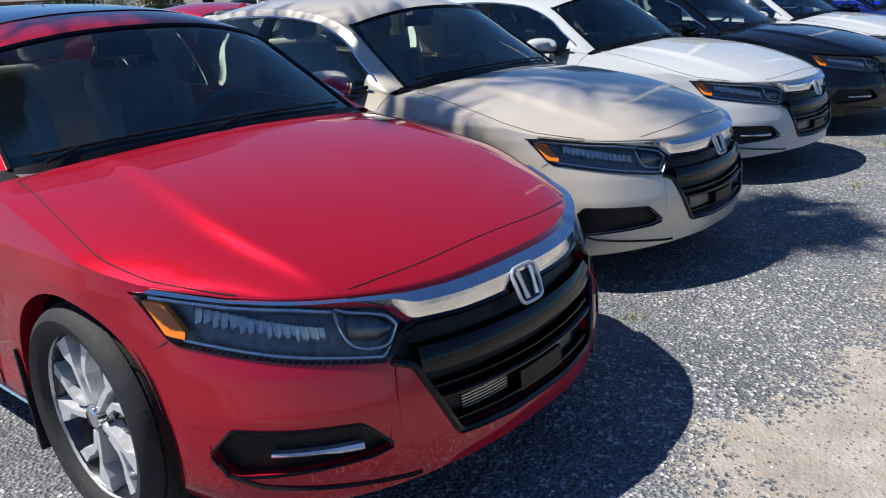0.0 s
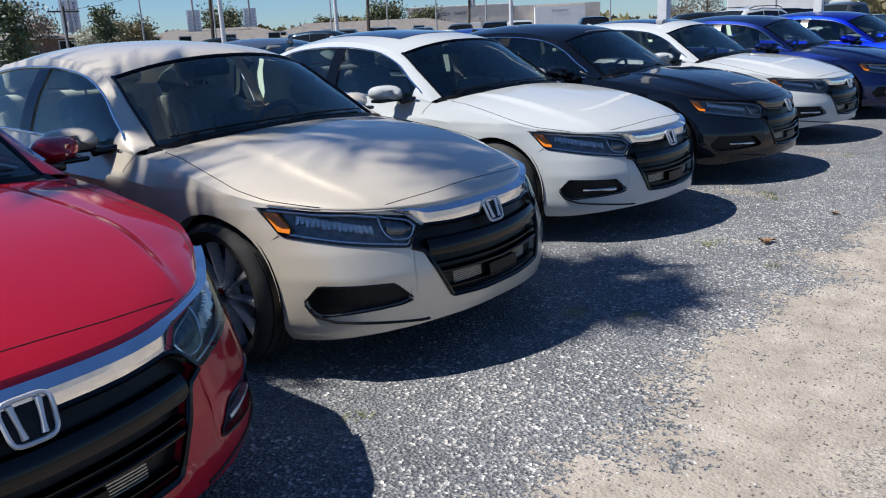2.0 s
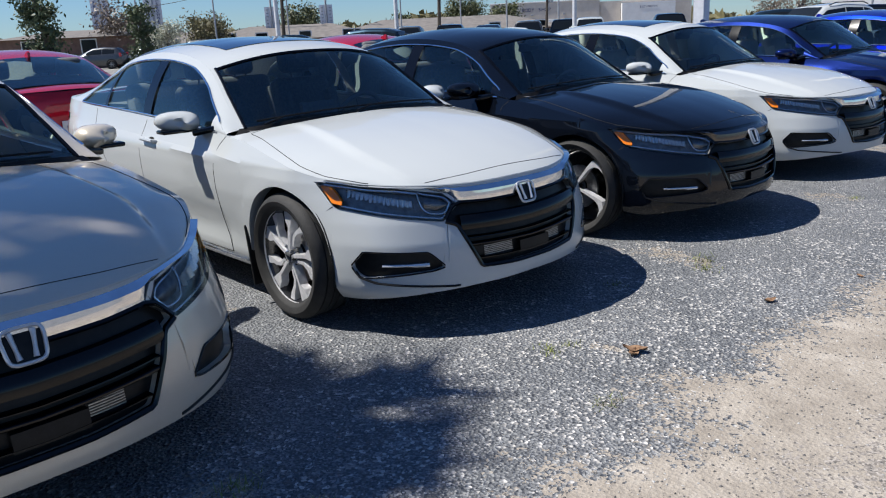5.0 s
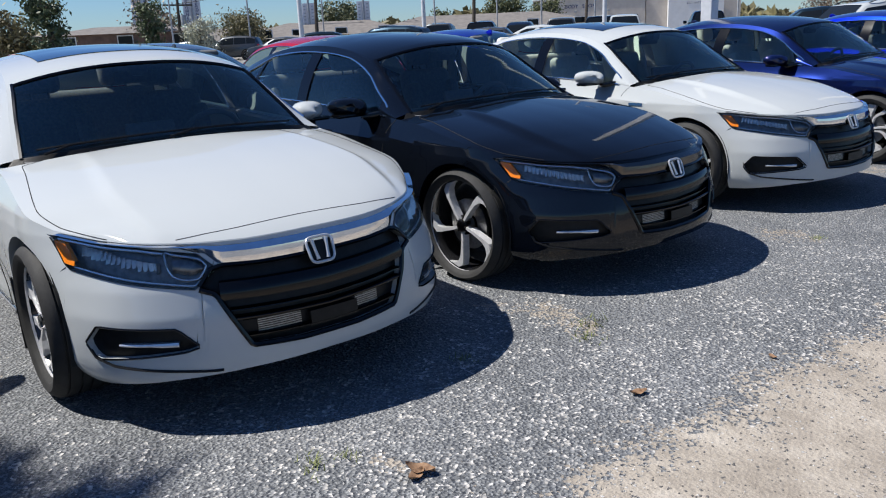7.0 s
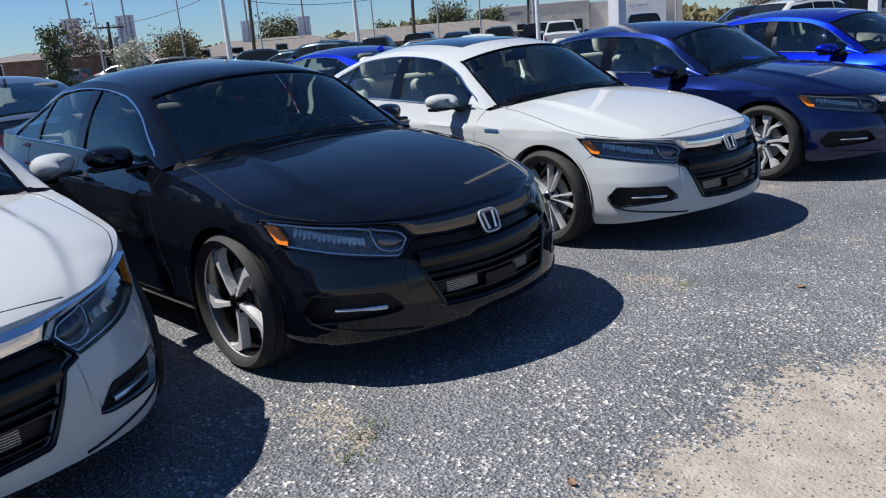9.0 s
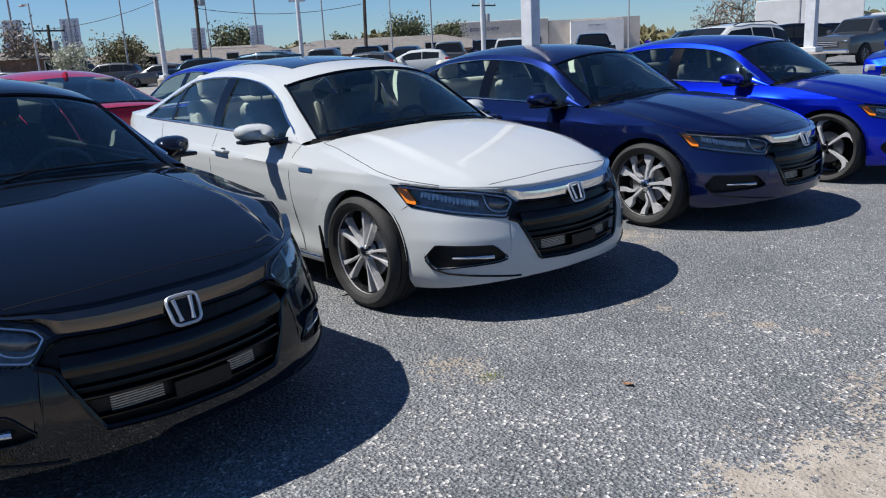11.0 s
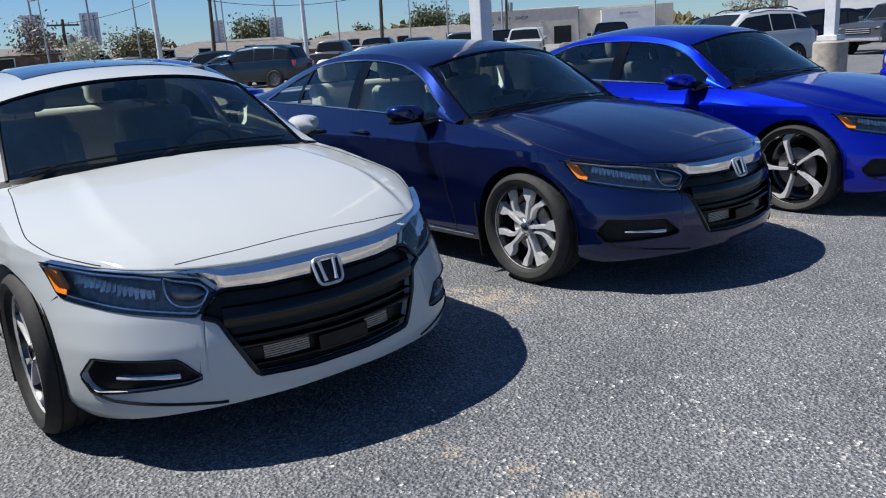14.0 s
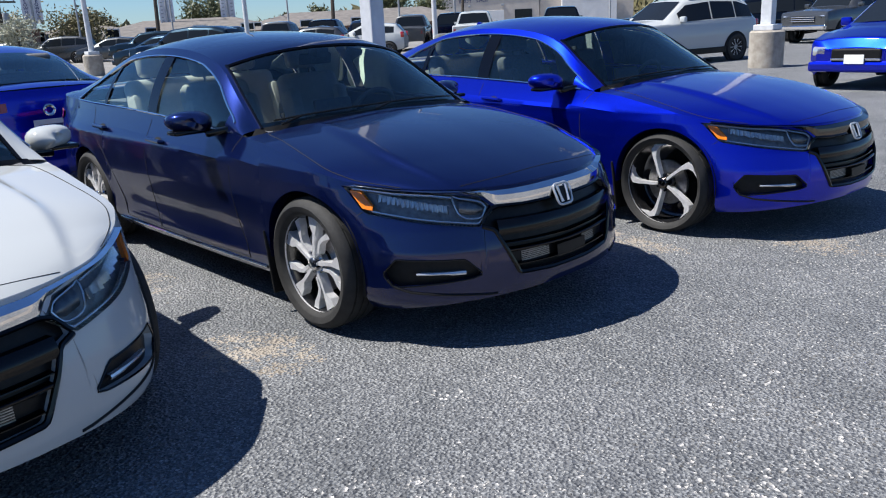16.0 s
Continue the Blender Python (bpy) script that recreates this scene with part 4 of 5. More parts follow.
    bump = node(m, "ShaderNodeBump", Strength=0.95, Distance=0.013)
    wire(m, math_("MULTIPLY", high, math_("SUBTRACT", 1.0, math_("MULTIPLY", sand_on, 0.72))), bump.inputs["Height"])
    wire(m, bump.outputs[0], b.inputs["Normal"])
    return m


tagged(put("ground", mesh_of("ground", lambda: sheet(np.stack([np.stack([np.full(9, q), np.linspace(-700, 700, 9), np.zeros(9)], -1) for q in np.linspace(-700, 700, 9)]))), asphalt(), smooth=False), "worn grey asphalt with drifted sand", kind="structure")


def chips(n, seed, spread):
    """Loose stones on the ground, as one heap of small lumps."""
    rng = np.random.default_rng(seed)
    v, f = [], []
    base = np.array([(1, 0, 0), (0, 1, 0), (-1, 0, 0), (0, -1, 0), (0, 0, 1)], float)
    for i in range(n):
        x, y = spread(rng)
        r = rng.uniform(0.002, 0.0065)
        p = base * [r * rng.uniform(0.7, 1.4), r, r * rng.uniform(0.5, 0.9)]
        t = rng.uniform(0, 6.3)
        c, s = math.cos(t), math.sin(t)
        o = len(v)
        for q in p:
            v.append((x + q[0] * c - q[1] * s, y + q[0] * s + q[1] * c, q[2] + 0.0005))
        f += [(o, o + 1, o + 4), (o + 1, o + 2, o + 4), (o + 2, o + 3, o + 4), (o + 3, o, o + 4)]
    return v, f


stone = mottle(material("pale_stone_chips", (0.4, 0.38, 0.36), 0.8), 90, (0.18, 0.17, 0.16), (0.6, 0.58, 0.55))
stone_dark = mottle(material("dark_stone_chips", (0.1, 0.1, 0.1), 0.8), 90, (0.05, 0.05, 0.05), (0.16, 0.15, 0.14))
tagged(put("gravel", mesh_of("gravel", lambda: chips(9000, 3, lambda r: (r.normal(1.75, 0.55), r.uniform(-6, 11)))), stone, smooth=False), "loose pale stone chips on asphalt", "gravel", kind="stuff")
tagged(put("gravel", mesh_of("gravel2", lambda: chips(9000, 4, lambda r: (r.normal(2.4, 0.45), r.uniform(-6, 8)))), stone_dark, smooth=False), "loose dark gravel on drifted sand", "gravel", kind="stuff")

# weeds
GRASS = mottle(material("weed_green", (0.09, 0.13, 0.03), 0.7), 60, (0.10, 0.12, 0.03), (0.22, 0.24, 0.07))


def tuft(seed):
    rng = np.random.default_rng(seed)
    v, f = [], []
    for i in range(46):
        x, y = rng.normal(0, 0.03, 2)
        t, h, lean = rng.uniform(0, 6.3), rng.uniform(0.008, 0.03), rng.uniform(0.01, 0.03)
        c, s = math.cos(t), math.sin(t)
        o = len(v)
        v += [(x - s * 0.002, y + c * 0.002, 0), (x + s * 0.002, y - c * 0.002, 0), (x + c * lean, y + s * lean, h)]
        f.append((o, o + 1, o + 2))
    return v, f


for i, (x, y, k) in enumerate(((1.08, 1.35, 1.6), (1.18, 1.2, 1.2), (1.55, -1.78, 1.0), (1.28, -1.9, 1.3), (1.3, -0.35, 1.2), (1.32, -0.22, 0.9), (1.8, -0.6, 1.1), (0.95, 0.62, 1.0), (1.2, -3.35, 1.0), (1.1, 3.6, 0.9))):
    w = put("weed", mesh_of(f"tuft{i % 3}", lambda: tuft(i % 3)), GRASS, m=Matrix.LocRotScale((x, y, 0.001), Euler((0, 0, i)), (k, k, k)), smooth=False)
    tagged(w, "small yellow-green weed tuft in an asphalt crack", "weed", "weeds in the asphalt", "stuff")

LEAF_BROWN = mottle(material("dead_leaf", (0.2, 0.11, 0.06), 0.8), 60, (0.12, 0.06, 0.03), (0.30, 0.18, 0.10))


def dead_leaf():
    u = np.linspace(-1, 1, 11)
    w = 0.028 * (1 - u ** 2) ** 0.7 + 0.001
    g = np.stack([np.stack([u * 0.055, k * w, 0.008 + 0.012 * np.abs(k) + 0.012 * u ** 2 + 0.004 * np.sin(5 * u + k)], -1) for k in (-1, -0.5, 0, 0.5, 1)])
    return sheet(g)


for x, y, r, k in ((1.585, -0.10, 30, 1.0), (1.60, -0.13, 110, 0.75), (1.72, 0.9, 70, 0.7), (1.62, 3.9, 10, 0.5), (1.9, 1.6, 160, 0.45)):
    tagged(put("dead_leaf", mesh_of("dead_leaf", dead_leaf), LEAF_BROWN, m=Matrix.LocRotScale((x, y, 0.0), Euler((0, 0, radians(r))), (k, k, k))), "curled dry brown leaf lying on asphalt", "leaf", "dry leaves")

# ---- trees ----
BARK = mottle(material("bark", (0.12, 0.09, 0.07), 0.9), 12, (0.07, 0.055, 0.045), (0.17, 0.13, 0.10), bump=0.5)


def foliage(name, low, high):
    m = material(name, high, 0.55)
    return mottle(m, 1.5, low, high, detail=6.0)


LEAF_DARK = foliage("dark_glossy_leaves", (0.035, 0.055, 0.02), (0.10, 0.13, 0.055))
LEAF_OLIVE = foliage("olive_spring_leaves", (0.10, 0.085, 0.035), (0.19, 0.17, 0.075))
LEAF_PALE = foliage("pale_blossom", (0.30, 0.31, 0.22), (0.48, 0.48, 0.38))
LEAF_GREEN = foliage("green_leaves", (0.06, 0.072, 0.028), (0.125, 0.135, 0.055))
TWIG = foliage("bare_twigs", (0.14, 0.11, 0.08), (0.24, 0.19, 0.14))


def branches(rng, h, trunk, spread, r0, limbs):
    out, tips = [], []
    main, _ = spline([(0, 0, 0), (rng.normal(0, 0.03 * h), rng.normal(0, 0.03 * h), h * 0.4), (rng.normal(0, 0.05 * h), rng.normal(0, 0.05 * h), h * 0.85)], 12)
    out.append(tube(main, np.linspace(r0, r0 * 0.3, 12), 7))
    for i in range(limbs):
        k = int(rng.uniform(trunk, 0.98) * 11)
        t, e = rng.uniform(0, 6.3), rng.uniform(0.35, 1.0)
        length = spread * rng.uniform(0.6, 1.0)
        d = np.array([math.cos(t), math.sin(t), e]) * length / math.hypot(1, e)
        p = main[k]
        mid = p + d * 0.5 + rng.normal(0, 0.06, 3) * length
        q, _ = spline([p, mid, p + d], 6)
        out.append(tube(q, np.linspace(r0 * 0.4, r0 * 0.08, 6), 5))
        tips += [q[3], q[4], q[5]]
    return join(*out), np.array(tips)


def crown(rng, tips, leaves, size, scatter):
    v, f = [], []
    for i in range(leaves):
        p = tips[rng.integers(len(tips))] + rng.normal(0, scatter, 3)
        a, b = rng.normal(0, 1, 3), rng.normal(0, 1, 3)
        a /= np.linalg.norm(a)
        b -= a * (a @ b)
        b /= np.linalg.norm(b)
        s = size * rng.uniform(0.6, 1.3)
        o = len(v)
        v += [p - a * s, p - b * s * 0.45, p + a * s, p + b * s * 0.45]
        f.append((o, o + 1, o + 2, o + 3))
    return v, f


def tree(label, x, y, h, spread, leaf, seed, leaves=1800, size=0.06, scatter=0.22, trunk=0.25, limbs=22, category="tree", r0=None):
    rng = np.random.default_rng(seed)
    t = new("tree")
    t.matrix_world = pose(x, y, 0, 0, 0, seed * 40)
    tagged(t, label, category)
    wood, tips = branches(rng, h, trunk, spread, r0 or 0.022 * h, limbs)
    put("trunk", mesh_of(f"trunk{seed}", lambda: wood), BARK, t)
    put("crown", mesh_of(f"crown{seed}", lambda: crown(rng, tips, leaves, size, scatter)), leaf, t, smooth=False)
    return t


tree("small magnolia tree with dark glossy leaves", -21.6, 4.3, 3.6, 0.62, LEAF_DARK, 1, 3400, 0.07, 0.13, 0.12, 34)
tree("small magnolia tree with dark glossy leaves", -22.4, 7.5, 3.0, 0.46, LEAF_DARK, 2, 2600, 0.065, 0.11, 0.12, 30)
for i, (label, x, y, h, s, leaf, n, size) in enumerate((
        ("spring tree with thin olive-brown leaves", -54.3, 25.4, 3.0, 1.8, LEAF_OLIVE, 3200, 0.12),
        ("spring tree with thin olive-brown leaves", -58.0, 27.5, 2.9, 1.7, LEAF_OLIVE, 3200, 0.12),
        ("tree covered in pale white-green blossom", -51.6, 21.1, 2.7, 1.3, LEAF_PALE, 3200, 0.1),
        ("nearly bare brown spring tree", -59.3, 20.0, 5.0, 2.0, TWIG, 900, 0.16),
        ("broad dark green tree behind low houses", -70.8, 43.9, 4.0, 2.4, LEAF_GREEN, 4400, 0.17),
        ("broad dark green tree behind low houses", -67.8, 65.2, 5.0, 2.4, LEAF_GREEN, 4800, 0.17),
        ("broad dark green tree behind low houses", -64.0, 68.0, 4.2, 1.9, LEAF_GREEN, 3600, 0.17),
        ("small green tree beyond the roofs", -68.0, 56.0, 3.8, 1.2, LEAF_GREEN, 2400, 0.17),
        ("nearly bare brown tree beside the truck", -29.0, 69.9, 6.2, 2.4, TWIG, 900, 0.13),
        ("nearly bare brown tree beside the truck", -32.5, 71.5, 4.6, 2.0, TWIG, 900, 0.13),
        ("spring tree with thin olive-brown leaves", -66.0, 12.0, 4.0, 2.0, LEAF_OLIVE, 1800, 0.22),
        ("small green tree beyond the roofs", -80.0, 38.0, 4.0, 1.6, LEAF_OLIVE, 3000, 0.17),
        ("spring tree with thin olive-brown leaves", -76.0, 27.0, 4.0, 2.0, LEAF_OLIVE, 3000, 0.16))):
    tree(label, x, y, h, s, leaf, 10 + i, n, size, s * 0.2, 0.2, 26)

# far woods close the horizon
def woods():
    rng = np.random.default_rng(9)
    v, f = [], []
    for i in range(9000):
        t = rng.uniform(-0.25, 2.2)
        d = rng.uniform(165, 205)
        top = 3.4 + 0.9 * math.sin(t * 9) + 0.8 * math.sin(t * 23 + 1) + 0.5 * math.sin(t * 61)
        p = np.array([-d * math.sin(t), d * math.cos(t), rng.uniform(0, 1) ** 0.6 * max(top, 1.2)])
        a, b = rng.normal(0, 1, 3), rng.normal(0, 1, 3)
        o = len(v)
        v += [p - a * 0.6, p - b * 0.55, p + a * 0.6, p + b * 0.55]
        f.append((o, o + 1, o + 2, o + 3))
    return v, f


tagged(put("far_woods", mesh_of("woods", woods), LEAF_OLIVE, smooth=False), "hazy olive line of distant woods", "woods", kind="stuff")

# two palms outside the view shade the gold car and the lane
FROND = foliage("palm_green", (0.05, 0.07, 0.02), (0.11, 0.14, 0.05))


def palm(size, h, fronds):
    rng = np.random.default_rng(5)
    v, f = [], []
    top = np.array([0, 0, h])
    for i in range(fronds):
        t, e, L = 2 * math.pi * i / fronds + rng.normal(0, 0.15), rng.uniform(-0.6, 0.9), rng.uniform(0.85, 1.4) * size
        for j in range(1, 25):
            s = j / 24 + rng.normal(0, 0.012)
            p = top + np.array([math.cos(t), math.sin(t), 0]) * L * s + np.array([0, 0, e * L * s - 1.1 * L * s * s])
            for q in (-1, 1):
                d = np.array([-math.sin(t), math.cos(t), 0]) * q * rng.uniform(0.28, 0.58) * math.sin(math.pi * min(s, 0.95)) + np.array([math.cos(t), math.sin(t), -0.5]) * rng.uniform(0.22, 0.42)
                w = np.array([math.cos(t), math.sin(t), 0]) * 0.035
                o = len(v)
                v += [p - w, p + w, p + d]
                f.append((o, o + 1, o + 2))
    return v, f


for place_, crown_size, tall, fronds in (((-3.19, -6.43), 1.15, 7.0, 16), ((-2.95, -5.88), 0.62, 9.6, 13)):
    pt = new("palm_tree")
    pt.matrix_world = pose(*place_, 0)
    tagged(pt, "tall palm tree with drooping green fronds", "palm tree", "palms by the lot")
    put("trunk", mesh_of(f"palm_trunk{tall}", lambda: tube([(0.05 * math.sin(q / 3), 0, q) for q in np.linspace(0, tall, 25)], np.linspace(0.13, 0.09, 25), 10)), BARK, pt)
    put("crown", mesh_of(f"palm_crown{tall}", lambda: palm(crown_size, tall, fronds)), FROND, pt, smooth=False)

# ---- buildings ----
WALL_BEIGE = mottle(material("beige_stucco", (0.55, 0.49, 0.42), 0.85), 1.2, (0.50, 0.44, 0.38), (0.60, 0.54, 0.47), bump=0.2)
WALL_WHITE = mottle(material("white_panel", (0.72, 0.71, 0.69), 0.6), 1.0, (0.66, 0.65, 0.63), (0.76, 0.75, 0.73), bump=0.1)
BRICK = mottle(material("brown_brick", (0.2, 0.12, 0.09), 0.9), 3.0, (0.14, 0.085, 0.065), (0.26, 0.16, 0.12), bump=0.3)
SHINGLE = mottle(material("grey_shingle", (0.16, 0.145, 0.13), 0.9), 2.0, (0.12, 0.11, 0.10), (0.20, 0.18, 0.165), bump=0.4)
DARK_GLASS = material("dark_window_glass", (0.012, 0.015, 0.018), 0.1, 0.0, Specular_IOR_Level=0.25)
SIGN_BLUE = material("navy_sign_letters", (0.02, 0.03, 0.12), 0.5)
POLE_WHITE = mottle(material("pale_painted_steel", (0.6, 0.61, 0.62), 0.45), 6.0, (0.52, 0.53, 0.54), (0.66, 0.67, 0.68))
POLE_GREY = mottle(material("grey_steel_pole", (0.35, 0.36, 0.37), 0.5), 6.0, (0.28, 0.29, 0.30), (0.4, 0.41, 0.42))
WOOD_POLE = mottle(material("dark_wood_pole", (0.07, 0.055, 0.045), 0.9), 5.0, (0.05, 0.04, 0.03), (0.10, 0.08, 0.06))
CONCRETE = mottle(material("stained_concrete", (0.36, 0.32, 0.26), 0.9), 5.0, (0.27, 0.235, 0.19), (0.44, 0.40, 0.34), bump=0.4, bump_scale=40)
BANNER = mottle(material("white_banner_cloth", (0.7, 0.7, 0.72), 0.8), 3.0, (0.62, 0.62, 0.65), (0.76, 0.76, 0.77))


def words(text, size, mat, parent, m, stack=False, name="lettering"):
    c = bpy.data.curves.new(name, "FONT")
    c.body = "\n".join(text) if stack else text
    c.size, c.extrude, c.align_x, c.align_y = size, 0.01, "CENTER", "CENTER"
    if stack:
        c.space_line = 0.82
    tmp = bpy.data.objects.new(name, c)
    scene.collection.objects.link(tmp)
    me = bpy.data.meshes.new_from_object(tmp.evaluated_get(bpy.context.evaluated_depsgraph_get()))
    bpy.data.objects.remove(tmp)
    return put(name, me, mat, parent, m, smooth=False)


def facing(x, y, z, turn):
    """A pose for flat writing that stands upright and faces the way turn (degrees from +x)."""
    return pose(x, y, z, 90, 0, turn + 90)


shop = new("body_shop_building")
shop.matrix_world = pose(-87.4, 89.8, 0, 0, 0, 42.5)
tagged(shop, "long beige flat-roofed building with navy letters", "building")
put("wall", mesh_of("shop_wall", lambda: block(0, 0, 0, 17, 10, 5.2)), WALL_BEIGE, shop, smooth=False)
put("roof", mesh_of("shop_roof", lambda: block(-0.1, -0.1, 5.2, 17.1, 10.1, 5.36, 0.03)), WALL_WHITE, shop, smooth=False)
put("wall", mesh_of("shop_wing", lambda: block(17.1, 0.3, 0, 31, 9, 4.9)), WALL_BEIGE, shop, smooth=False)
put("wall", mesh_of("shop_office", lambda: block(20.3, -1.2, 0, 28.3, 0.2, 4.5)), WALL_WHITE, shop, smooth=False)
for text, size, x, y in (("BODY SHOP", 0.72, 7.2, -0.03), ("ESTIMATES", 0.42, 24.3, -1.23)):
    x -= size * 0.72 * (len(text) - 1) / 2
    for letter in text:
        if letter != " ":
            words(letter, size, SIGN_BLUE, shop, pose(x, y, 4.1 if size > 0.6 else 3.8, 90, 0, 0), name="letter")
        x += size * 0.72
for i in range(4):
    put("garage_door", mesh_of("shop_door", lambda: block(-1.3, -0.06, 0, 1.3, 0.02, 2.6, 0.02)), DARK_GLASS if i % 2 else WALL_WHITE, shop, pose(2 + i * 4.2, 0, 0), False)
for i in range(3):
    put("wall_lamp", mesh_of("wall_lamp", lambda: block(-0.2, -0.25, 0, 0.2, 0, 0.3, 0.03)), POLE_GREY, shop, pose(1.5 + i * 5.0, 0, 3.2), False)


def house(x, y, turn, L, W, h, roof, mat, seed):
    b = new("house")
    b.matrix_world = pose(x, y, 0, 0, 0, turn)
    tagged(b, "low brick house with grey shingle hip roof", "house", "low houses across the road")
    put("wall", mesh_of(f"hw{seed}", lambda: block(-L / 2, -W / 2, 0, L / 2, W / 2, h)), mat, b, smooth=False)
    e = 0.5
    v = [(-L / 2 - e, -W / 2 - e, h), (L / 2 + e, -W / 2 - e, h), (L / 2 + e, W / 2 + e, h), (-L / 2 - e, W / 2 + e, h), (-L / 2 + W * 0.4, 0, h + roof), (L / 2 - W * 0.4, 0, h + roof)]
    put("roof", mesh_of(f"hr{seed}", lambda: (v, [(0, 1, 5, 4), (1, 2, 5), (2, 3, 4, 5), (3, 0, 4), (3, 2, 1, 0)])), SHINGLE, b, smooth=False)
    for i in range(max(2, int(L / 4))):
        wx = -L / 2 + L * (i + 0.5) / max(2, int(L / 4))
        put("window", mesh_of("house_window", lambda: block(-0.5, -0.05, 0, 0.5, 0.02, 1.2, 0.02)), DARK_GLASS, b, pose(wx, -W / 2, 0.9), False)
        put("window_frame", mesh_of("house_frame", lambda: join(block(-0.58, -0.04, -0.08, -0.5, 0, 1.28), block(0.5, -0.04, -0.08, 0.58, 0, 1.28), block(-0.5, -0.04, 1.2, 0.5, 0, 1.28), block(-0.5, -0.06, -0.08, 0.5, 0, 0))), WALL_WHITE, b, pose(wx, -W / 2, 0.9), False)


house(-66, 40, 50, 16, 10, 1.5, 1.3, BRICK, 1)
house(-58, 53, 52, 22, 12, 1.5, 1.4, BRICK, 2)
house(-64, 20, 70, 12, 9, 2.3, 0.6, BRICK, 3)
house(-67, 31, 60, 11, 9, 1.4, 1.1, BRICK, 4)

# ---- poles ----
def street_lamp(label, x, y, h, r=0.07, arms=((1, 0),), base=None, mat=None, square=False, turn=0, banner=None, group="lot lamp posts"):
    p = new("street_lamp")
    p.matrix_world = pose(x, y, 0, 0, 0, turn)
    tagged(p, label, "lamp post", group)
    mat = mat or POLE_WHITE
    z0 = base[1] if base else 0
    if square:
        put("pole", mesh_of(f"sq{r}{h}", lambda: block(-r, -r, 0, r, r, h, 0.015)), mat, p, smooth=False)
    else:
        put("pole", mesh_of(f"rp{r}{h}", lambda: tube([(0, 0, q) for q in np.linspace(0, h, 6)], np.linspace(r, r * 0.6, 6), 10)), mat, p)
    if base:
        put("footing", mesh_of(f"foot{base}", lambda: lathe([(0.001, base[1] + 0.004), (base[0] * 0.9, base[1]), (base[0], base[1] - 0.04), (base[0], 0)], 24, "z")), CONCRETE, p)
        put("base_plate", mesh_of(f"bp{base}{r}", lambda: block(-r * 1.9, -r * 1.9, base[1], r * 1.9, r * 1.9, base[1] + 0.14, 0.02)), mat, p, smooth=False)
    for dx, t in arms:
        put("arm", mesh_of(f"arm{dx}{t}", lambda: moved(tube([(0, 0, 0), (dx, 0, 0.08)], 0.03), pose(0, 0, 0, 0, 0, t))), mat, p, pose(0, 0, h - 0.15))
        put("lamp_head", mesh_of(f"head{dx}{t}", lambda: moved(block(dx - 0.1, -0.15, 0.02, dx + 0.55, 0.15, 0.14, 0.03), pose(0, 0, 0, 0, 0, t))), POLE_GREY, p, pose(0, 0, h - 0.15), False)
    if banner:
        text, zc, hgt, bt = banner
        for s in (-1, 1):
            bn = put("banner", mesh_of(f"banner{s}{hgt}", lambda: sheet(np.stack([np.stack([np.full(9, s * (0.1 + 0.25 * hgt * k / 4)), 0.03 * np.sin(np.linspace(0, 4, 9) + k), np.linspace(-hgt / 2, hgt / 2, 9)], -1) for k in range(5)]))), BANNER, p, pose(0, 0, zc, 0, 0, bt - turn))
            if text:
                words(text, hgt / len(text) * 1.05, SIGN_BLUE, bn, pose(s * (0.1 + 0.125 * hgt), -0.05, -0.0, 90, 0, 0), True)
            else:
                for q in np.linspace(-hgt * 0.4, hgt * 0.35, 6):
                    put("print_bar", mesh_of("pbar", lambda: block(-0.1, -0.045, 0, 0.1, -0.04, 0.08)), POLE_GREY, bn, pose(s * 0.38, 0, q), False)
    return p


street_lamp("thick square white steel lamp post behind the cars", -4.55, 10.86, 8.0, 0.105, (), None, None, True)
street_lamp("slim white lamp post rising from the lot", -20.9, 27.6, 9.0, 0.11)
street_lamp("white lamp post on a round stained concrete footing", -5.3, 23.6, 9.0, 0.13, ((1, 0), (1, 180)), (0.40, 0.86), None, True)
street_lamp("white lamp post with hanging banners", -30.6, 24.7, 9.0, 0.12, (), (0.35, 0.8), None, False, 0, ("", 4.75, 1.3, 40))
street_lamp("white lamp post on a concrete footing", -30.4, 17.3, 8.5, 0.12, ((0.6, 200),), (0.38, 0.85))
BACKROW = (("a", -71.9, 24.0, 11.0, True), ("b", -70.6, 28.3, 11.0, True), ("c", -66.4, 38.2, 11.0, False), ("d", -63.8, 42.8, 11.0, False))
for n, x, y, h, pre in BACKROW:
    street_lamp("lamp post with paired pre-owned banners" if pre else "lamp post with paired pale banners", x, y, h, 0.12, ((1.2, 160),), None, POLE_GREY, False, 0, ("PREOWNED" if pre else "", 4.35 if pre else 3.5, 2.8 if pre else 2.1, 55))
for x, y, h in ((-52, 25, 7.5), (-36, 39, 7), (-33, 41, 9), (-44, 36, 6.5), (-31, 55, 9), (-20.8, 63, 10), (-19, 60, 9.5), (-13.8, 44, 9), (-47, 45, 6.5), (-55, 33, 7), (-50, 18.5, 5.5)):
    street_lamp("grey steel lamp post far across the lot", x, y, h, 0.07, ((0.9, 180),), None, POLE_GREY)


